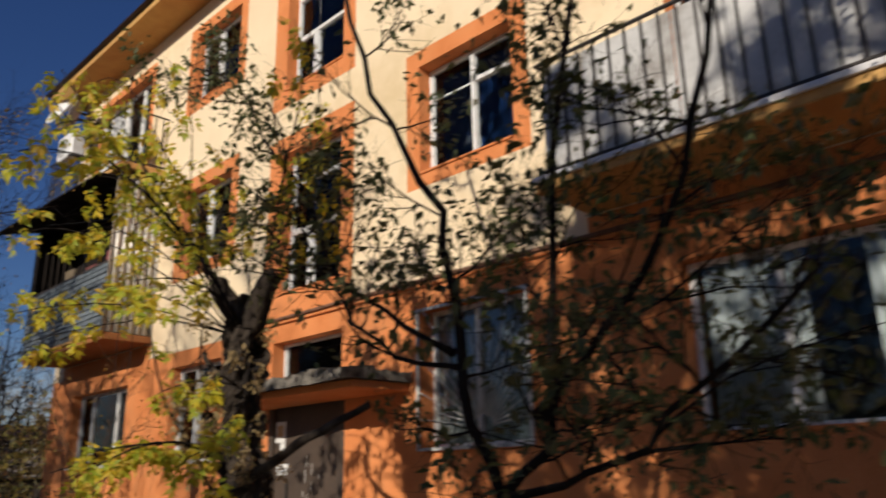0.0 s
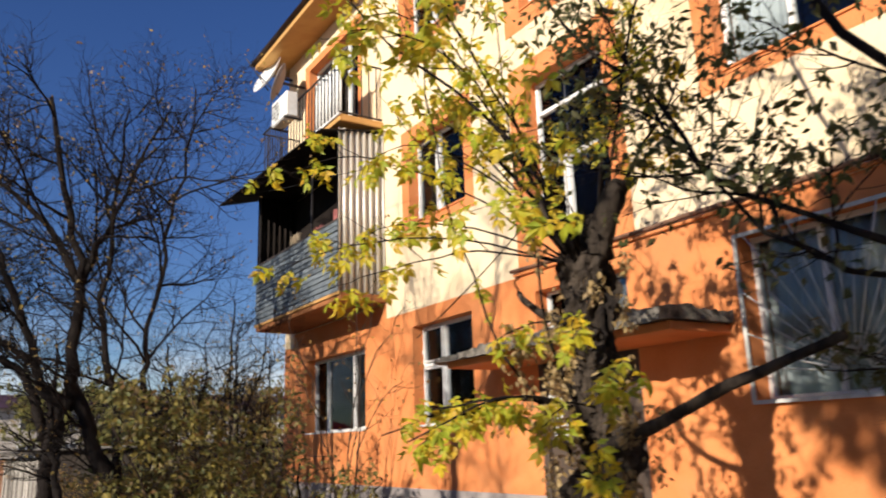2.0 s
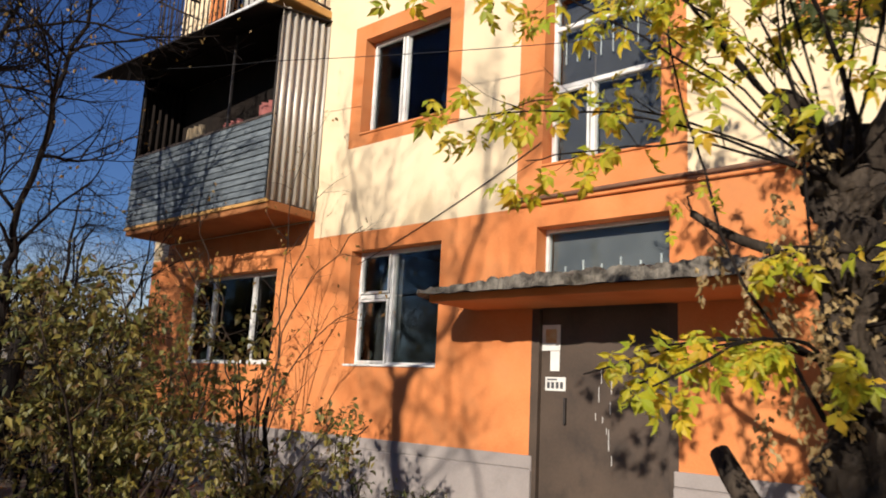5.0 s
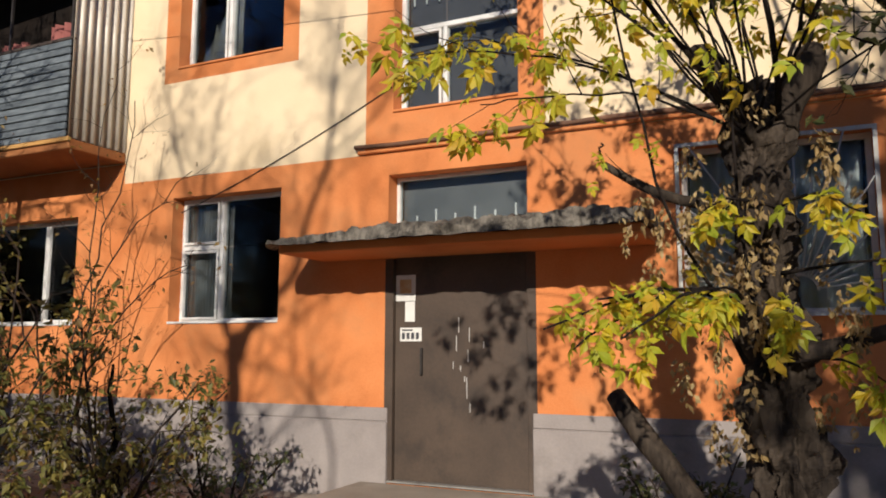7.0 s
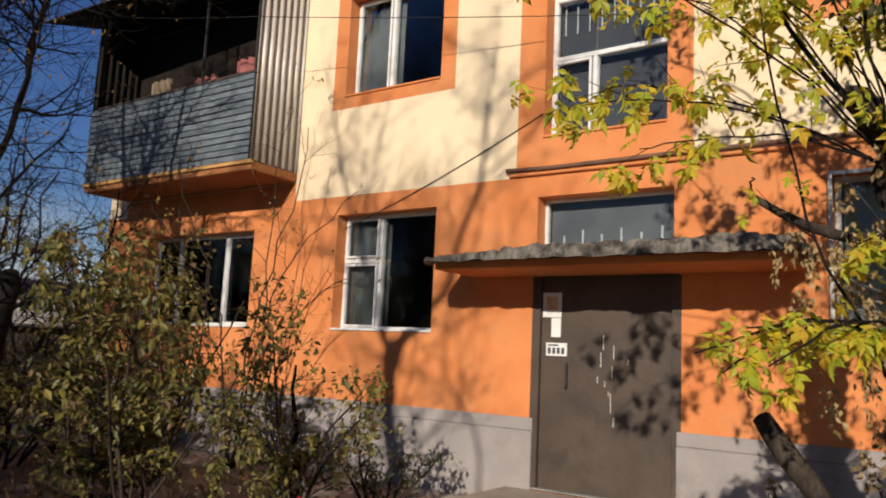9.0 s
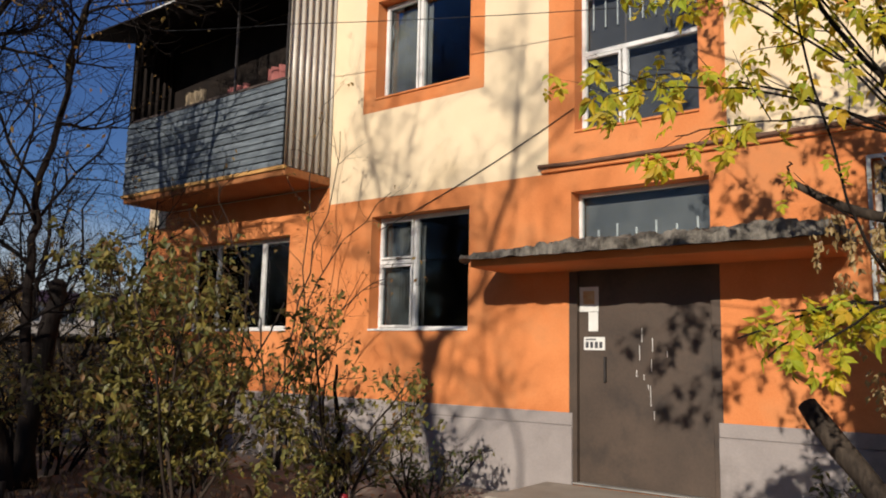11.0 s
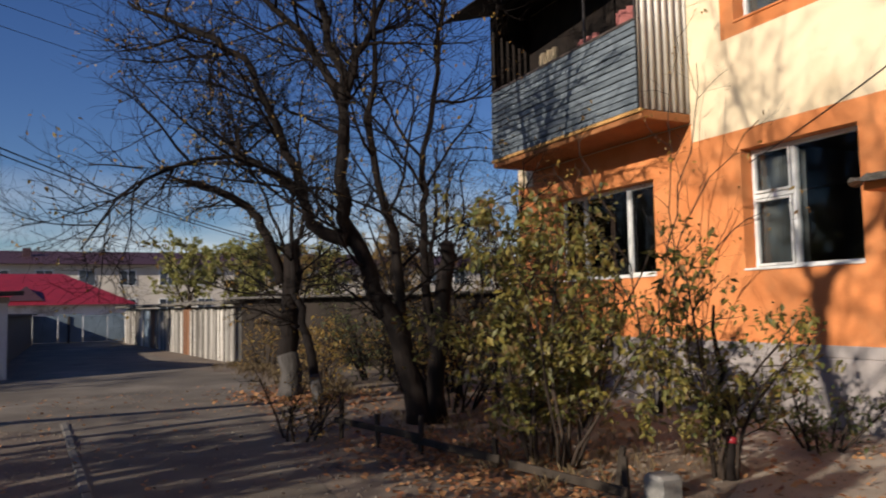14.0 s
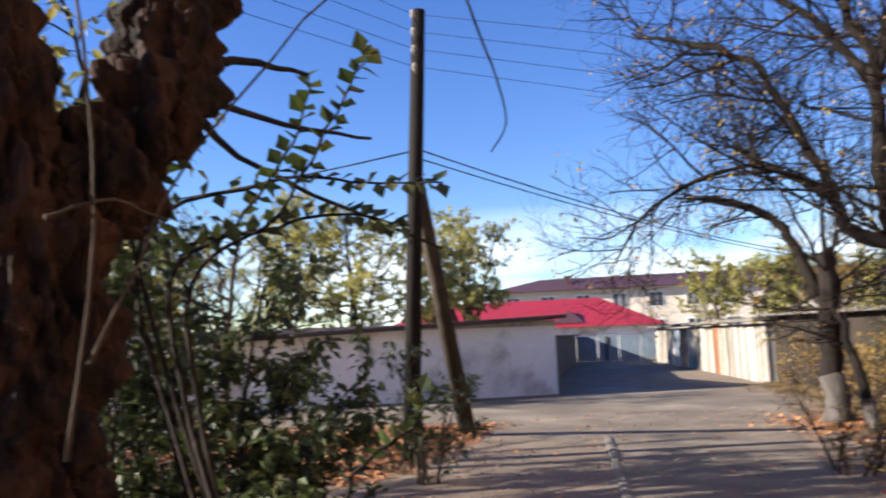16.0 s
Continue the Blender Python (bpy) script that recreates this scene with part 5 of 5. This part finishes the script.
kd = mesh_of("kerb_stone", boxed(-0.48, 0.48, -0.038, 0.038, -0.05, 0.02, 0.010), material("dirty_kerb_concrete", (0.22, 0.20, 0.175), (0.11, 0.10, 0.088), scale=5, fine=50, bump=0.8, stain=(0.09, 0.08, 0.065), stain_scale=3))
for k in range(9):
    f = k / 8
    ob = new("kerb_stone", kd)
    ob.matrix_world = Matrix.Translation((-14.6 + 8.0 * f, -1.36 + 0.35 * f, 0.004 * math.sin(k * 2.1))) @ Matrix.Rotation(radians(2.5 + 0.8 * math.sin(k * 3.3)), 4, "Z")
    tagged(ob, "worn concrete kerb stone sunk in the ground", "kerb", "kerb stones")

# ---- shed, garages, far houses ----
shed = thing("shed", "low whitewashed shed with a dark lean-to roof", "shed", (-22.45, -2.45, 0))
TS = Matrix.Rotation(math.atan2(-3.82, 1.86), 4, "Z")        # along the front of the shed
part("wall", boxed(0, 9.5, -5.0, 0.0, -0.05, 1.62, 0.01, TS), WHITE_WALL, shed)
ob = part("roof", boxed(-0.18, 9.8, -5.3, 0.28, -0.045, 0.045, 0.01, None), RUST, shed, "dark sagging sheet roof")
ob.matrix_local = Matrix.Translation((0, 0, 1.69)) @ TS @ Matrix.Rotation(radians(2.2), 4, "Y")
part("fascia_board", boxed(0.0, 9.6, 0.003, 0.05, 1.50, 1.62, 0, TS), BOARD_PALE, shed)

# rear wing added to shade the drive; its dark tone paints its shaded side
part("rear_wing", boxed(-19, -0.7, -4.2, -0.35, -0.05, 1.22, 0.01), RUST, shed, "rear wing added to shade the drive, toned dark for its shaded side")
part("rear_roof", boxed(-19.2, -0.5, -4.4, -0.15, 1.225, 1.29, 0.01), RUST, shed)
row = thing("garage_row", "row of low patched garages faced with pale boards", "garage", (-24.03, 2.16, 0))
ang = math.atan2(0.67 - 2.16, -39.99 + 24.03)
TG = Matrix.Rotation(ang, 4, "Z")
rg = random.Random(61)
BOARD_GREY = material("grey_rotten_boards", (0.24, 0.215, 0.185), (0.10, 0.088, 0.075), scale=5, fine=40, bump=0.6, stretch=(1, 1, 0.15), per_object=0.4)
bm = boxed(0.02, 16.2, -4.5, -0.10, -0.05, 1.38, 0, TG)
part("wall", bm, CONCRETE, row)
u = 0.0
while u < 16.0:
    w = rg.uniform(0.10, 0.20)
    h = 1.34 + rg.uniform(-0.10, 0.05)
    m = BOARD_RUST if (4.4 < u < 5.2 or 9.5 < u < 10.3) else (GATE_BLUE if 10.6 < u < 11.6 else BOARD_GREY if rg.random() < 0.4 else BOARD_PALE)
    part("board", boxed(u, u + w - 0.02, -0.09, -0.05 + rg.uniform(0, 0.03), -0.04, h, 0.004, TG), m, row)
    u += w
V, Q = [], []
for j in range(4):
    for i in range(41):
        V.append(tuple(TG @ Vector((-0.3 + 16.9 * i / 40, 0.28 - 5.1 * j / 3, 1.44 + 0.07 * noise.noise((i * 0.7, j, 1)) + 0.05 * j))))
for j in range(3):
    for i in range(40):
        Q.append((j * 41 + i, j * 41 + i + 1, (j + 1) * 41 + i + 1, (j + 1) * 41 + i))
rf = raw("roof", V, Q, FELT, row, "uneven felt and slate roof")
rf.modifiers.new("thickness", "SOLIDIFY").thickness = 0.07
# further sheds running on behind the trees
bk = thing("outbuilding", "long low grey outbuilding behind the trees", "shed", (-23.9, 2.25, 0))
TB = Matrix.Rotation(math.atan2(3.0, 3.6), 4, "Z")
# wall colour darkened to carry the shade of the trees before it
part("wall", boxed(0.1, 14, 0.05, 4, -0.05, 1.5, 0.01, TB), material("shaded_shed_plaster", (0.036, 0.027, 0.021), (0.018, 0.014, 0.011), scale=1.5, fine=20, stain=(0.032, 0.025, 0.02)), bk)
part("roof", boxed(-0.1, 14.3, -0.25, 4.2, 1.53, 1.585, 0.015, TB), material("slate_roof", (0.15, 0.135, 0.12), (0.08, 0.072, 0.065), scale=2, fine=20), bk, "weathered slate roof")

red = thing("red_roofed_house", "low house with a bright red sheet metal hipped roof", "house", (-50, -6, 0))
part("wall", boxed(-9, 0, -9, 7.3, -0.05, 1.75, 0), WHITE_WALL, red)
bm = bmesh.new()
a = [bm.verts.new(v) for v in ((0.5, -9.6, 1.72), (0.5, 7.9, 1.72), (-9.5, 7.9, 1.72), (-9.5, -9.6, 1.72), (-4.5, -5.5, 3.55), (-4.5, 4.2, 3.55))]
for q in ((0, 1, 5, 4), (1, 2, 5), (2, 3, 4, 5), (3, 0, 4), (3, 2, 1, 0)):
    bm.faces.new([a[k] for k in q])
part("roof", bm, RED_ROOF, red)
bm = bmesh.new()
a = [bm.verts.new(v) for v in ((0.0, 1.6, 1.95), (0.0, 3.4, 1.95), (-1.2, 2.5, 2.75), (-2.4, 2.5, 2.6))]
for q in ((0, 1, 2), (1, 3, 2), (0, 2, 3)):
    bm.faces.new([a[k] for k in q])
part("dormer", bm, MAROON_ROOF, red, "small dark triangular dormer")
gate = thing("gate", "dull blue-grey sheet metal gates across the drive", "gate", (-41.5, -1.4, 0))
for k in range(6):
    part("leaf_panel", boxed(0, 0.05, -3.3 + k * 0.96, -2.37 + k * 0.96, 0.05, 1.18 + 0.06 * (k % 2), 0.005), GATE_BLUE, gate)
for k in range(3):
    part("post", boxed(-0.04, 0.1, -2.47 + k * 2.4, -2.37 + k * 2.4, -0.05, 1.15, 0.005), DARK_STEEL, gate)

far = thing("long_building", "long pale two-storey building with a maroon roof", "building", (-92, 20, 0))
part("wall", boxed(-12, 0, -34, 62, -0.1, 6.3), PALE_WALL, far)
bm = bmesh.new()
a = [bm.verts.new(v) for v in ((0.9, -35, 6.25), (0.9, 63, 6.25), (-13, 63, 6.25), (-13, -35, 6.25), (-6, -29, 8.0), (-6, 57, 8.0))]
for q in ((0, 1, 5, 4), (1, 2, 5), (2, 3, 4, 5), (3, 0, 4), (3, 2, 1, 0)):
    bm.faces.new([a[k] for k in q])
part("roof", bm, MAROON_ROOF, far)
part("chimney", boxed(-3.6, -2.9, -26, -25.2, 6.8, 8.1, 0.02), MAROON_ROOF, far)
pane_dark = material("dark_far_glass", (0.05, 0.06, 0.075), (0.035, 0.04, 0.05), rough=0.15, scale=1, fine=5, bump=0)
for k in range(24):
    for z in (1.0, 4.0):
        y = -32.5 + k * 3.9
        w = part("window", boxed(-0.02, 0.06, y, y + 1.7, z, z + 1.7, 0), WHITE, far)
        part("pane", boxed(0.061, 0.08, y + 0.12, y + 0.8, z + 0.12, z + 1.58), pane_dark, w)
        part("pane", boxed(0.061, 0.08, y + 0.9, y + 1.58, z + 0.12, z + 1.58), pane_dark, w)


# far trees
def far_tree(at, label, seed, height, mat, leaf, share=0.8, size=0.27):
    r = random.Random(seed)
    h = height
    stems = [([(0, 0, 0), (r.uniform(-0.2, 0.2), r.uniform(-0.2, 0.2), h * 0.4), (r.uniform(-0.3, 0.3), r.uniform(-0.3, 0.3), h * 0.95)], h * 0.025, 0.03)]
    for k in range(3):
        a = k * 2.1 + r.uniform(0, 0.5)
        stems.append(([(0, 0, h * 0.2), (math.cos(a) * h * 0.12, math.sin(a) * h * 0.12, h * 0.5), (math.cos(a) * h * 0.22, math.sin(a) * h * 0.22, h * 0.85)], h * 0.013, 0.02))
    return tree("autumn_tree", at, label, seed, stems, mat, (8, 6, 4), h * 0.28, leaf, size * 0.45, share, 18, first=0.2)


far_tree((-31, -12.5, 0), "pale autumn tree with thinning yellow leaves", 71, 6.3, BARK, LEAF_FAR, 0.8)
far_tree((-29, -9.4, 0), "pale autumn tree with thinning yellow leaves", 72, 5.6, BARK, LEAF_FAR, 0.8)
far_tree((-33, -7.6, 0), "pale autumn tree with thinning yellow leaves", 73, 5.4, BARK, LEAF_FAR, 0.7)
far_tree((-26, -14.5, 0), "pale autumn tree with thinning yellow leaves", 74, 5.0, BARK, LEAF_FAR, 0.8)
far_tree((-30.5, -5.9, 0), "pale autumn tree with thinning yellow leaves", 81, 5.4, BARK, LEAF_FAR, 0.8)
far_tree((-18.5, -8.3, 0), "young tree with sparse yellowish leaves", 75, 3.6, BARK, LEAF_FAR, 0.25, 0.08)
far_tree((-62, 6.0, 0), "round olive tree beyond the garages", 76, 6.4, BARK, LEAF_FAR, 0.6, 0.42)
far_tree((-57, 8.6, 0), "round olive tree beyond the garages", 82, 5.6, BARK, LEAF_FAR, 0.6, 0.4)
far_tree((-56, 14.5, 0), "round olive tree beyond the garages", 83, 5.8, BARK, LEAF_FAR, 0.6, 0.4)
far_tree((-58, 20.0, 0), "round olive tree beyond the garages", 84, 6.0, BARK, LEAF_RUST, 0.6, 0.4)
far_tree((-60, 10.5, 0), "round olive tree beyond the garages", 77, 6.4, BARK, LEAF_FAR, 0.6, 0.42)
far_tree((-40, 8.0, 0), "rusty autumn tree behind the outbuildings", 78, 4.2, BARK, LEAF_RUST, 0.5, 0.16)
far_tree((-34, 10.5, 0), "rusty autumn tree behind the outbuildings", 79, 4.6, BARK, LEAF_RUST, 0.4, 0.16)
far_tree((-20, -11.0, 0), "dark green tree beyond the drive", 80, 4.2, BARK, LEAF_DARK, 0.8, 0.12)

# low ridge all round
V, Q = [], []
for k in range(181):
    a = 2 * math.pi * k / 180
    for z in (-1, 9 + 10 * abs(noise.noise((math.cos(a) * 2.5, math.sin(a) * 2.5, 3)))):
        V.append((480 * math.cos(a), 480 * math.sin(a), z))
Q = [(2 * k, 2 * k + 2, 2 * k + 3, 2 * k + 1) for k in range(180)]
tagged(raw("backdrop", V, Q, HILL), "low brown ridge on the horizon", "hill", kind="structure")


# low broken fence and a stub of concrete at the edge of the planted bed
fence = thing("low_fence", "low broken wooden fence of grey stakes and rails", "fence", (-10.7, 1.45, 0))
for x, y, h, lean in ((-1.58, -0.40, 0.42, 3), (-1.05, -0.22, 0.30, -6), (-0.55, -0.02, 0.34, 5), (0.35, 0.22, 0.24, -4), (1.35, 0.60, 0.32, 14), (1.55, 0.52, 0.27, -3)):
    ob = part("stake", boxed(-0.022, 0.022, -0.016, 0.016, -0.06, h, 0.004), STRUT_WOOD, fence)
    ob.matrix_local = Matrix.Translation((x, y, 0)) @ Matrix.Rotation(radians(lean), 4, "Y") @ Matrix.Rotation(radians(20), 4, "Z")
for a, b in (((-1.62, -0.45, 0.20), (-0.45, -0.06, 0.16)), ((-0.6, -0.08, 0.13), (0.45, 0.20, 0.10)), ((0.62, 0.18, 0.10), (1.66, 0.44, 0.07))):
    a, b = Vector(a), Vector(b)
    ob = part("rail", boxed(-0.014, 0.014, 0.0, (b - a).length, -0.03, 0.03, 0.004), STRUT_WOOD, fence)
    ob.matrix_local = Matrix.Translation(a) @ (b - a).to_track_quat("Y", "Z").to_matrix().to_4x4()
tagged(part("concrete_stub", boxed(-9.16, -8.97, 2.10, 2.30, -0.05, 0.15, 0.025), CONCRETE), "broken concrete stub beside the fence", "concrete block")


# ---- fallen leaves ----
def litter(name, label, seed, count, place, size=0.07):
    rng = random.Random(seed)
    sv, st = leaf_shape("single")
    V, T = [], []
    for k in range(count):
        x, y = place(rng)
        m = Matrix.Translation((x, y, rng.uniform(0.008, 0.03))) @ Euler((rng.gauss(0, 0.35), rng.gauss(0, 0.35), rng.uniform(0, 6.28))).to_matrix().to_4x4() @ Matrix.Scale(size * rng.uniform(0.6, 1.3), 4)
        n0 = len(V)
        V += [tuple(m @ Vector((v.x * 1.4, v.y, v.z * 0.8))) for v in sv]
        T += [tuple(n0 + q for q in t) for t in st]
    return tagged(raw(name, V, T, LITTER), label, "leaves", kind="stuff")


def bed(rng):
    u, v = rng.random(), rng.random()
    return -12.1 - 4.4 * u + 0.5 * v + rng.gauss(0, 0.2), -3.6 + 0.55 * u - 4.0 * v + rng.gauss(0, 0.2)


litter("leaf_litter", "thick rust-brown fallen leaves round the pole", 91, 22000, bed, 0.08)
litter("leaf_litter", "fallen leaves heaped at the foot of the trees", 92, 1300, lambda r: (-16.0 + r.gauss(0, 0.8), 1.7 + r.gauss(0, 0.5)), 0.07)
litter("leaf_litter", "scattered fallen leaves on the bare ground", 93, 2600, lambda r: (r.uniform(-16, -2), r.uniform(1.2, 5.2)), 0.06)
litter("leaf_litter", "fallen leaves caught along the low fence", 95, 1800, lambda r: (r.uniform(-12.2, -9.2), 1.55 + r.gauss(0, 0.45)), 0.06)
litter("leaf_litter", "scattered fallen leaves on the bare ground", 94, 900, lambda r: (r.uniform(-18, -6), r.uniform(-3.5, 1.5)), 0.05)

# ---- small stones on the bare ground and the drive ----
def stones(label, seed, count, place):
    """Low chipped pebbles sunk a little in the ground."""
    rng = random.Random(seed)
    V, T = [], []
    for k in range(count):
        x, y = place(rng)
        r = 0.004 + 0.014 * rng.random() ** 4
        n0 = len(V)
        V += [(x + r * rng.uniform(0.7, 1.2) * math.cos(a), y + r * rng.uniform(0.7, 1.2) * math.sin(a), 0.0) for a in (0, 1.26, 2.51, 3.77, 5.03)]
        V += [(x + rng.gauss(0, r * 0.2), y + rng.gauss(0, r * 0.2), 0.006 + r * rng.uniform(0.5, 0.9))]
        T += [(n0 + q, n0 + (q + 1) % 5, n0 + 5) for q in range(5)]
    return tagged(raw("gravel", V, T, STONE), label, "gravel", kind="stuff")


STONE = material("pale_dusty_stone", (0.27, 0.225, 0.175), (0.12, 0.10, 0.08), scale=9, fine=60, bump=0.4)
stones("scattered pale gravel on the bare earth", 96, 4000, lambda r: (r.uniform(-15.5, -8.0), r.uniform(-3.6, -1.2)))
stones("scattered grit on the worn drive", 97, 3000, lambda r: (r.uniform(-19, -7.5), r.uniform(-1.3, 1.4)))
stones("scattered gravel in front of the doorstep", 98, 2500, lambda r: (r.uniform(-11, -6), r.uniform(1.5, 4.2)))


# ---- dry grass ----
def dry_grass(label, seed, count, place, height):
    """Thin bent blades in tufts."""
    rng = random.Random(seed)
    V, T = [], []
    for k in range(count):
        x, y = place(rng)
        for q in range(9):
            a, h = rng.uniform(0, 6.283), height * rng.uniform(0.5, 1.2)
            bx, by = x + rng.gauss(0, 0.05), y + rng.gauss(0, 0.05)
            dx, dy = math.cos(a) * h * 0.45, math.sin(a) * h * 0.45
            n0 = len(V)
            V += [(bx - 0.004, by + 0.003, -0.005), (bx + 0.004, by - 0.003, -0.005), (bx + dx * 0.4, by + dy * 0.4, h * 0.75), (bx + dx, by + dy, h)]
            T += [(n0, n0 + 1, n0 + 2), (n0, n0 + 2, n0 + 3)]
    return tagged(raw("dry_grass", V, T, DEAD_GRASS), label, "grass", kind="stuff")


dry_grass("dry rusty grass along the foot of the outbuildings", 101, 300, lambda r: (r.uniform(-23.5, -15.5), 2.3 + r.gauss(0, 0.35)), 0.11)
dry_grass("thin dry grass in the planted bed", 102, 120, lambda r: (r.uniform(-13.5, -9.5), r.uniform(1.5, 3.6)), 0.10)
dry_grass("thin dry grass round the pole", 103, 70, lambda r: (-13.6 + r.gauss(0, 1.0), -3.9 + r.gauss(0, 0.5)), 0.11)
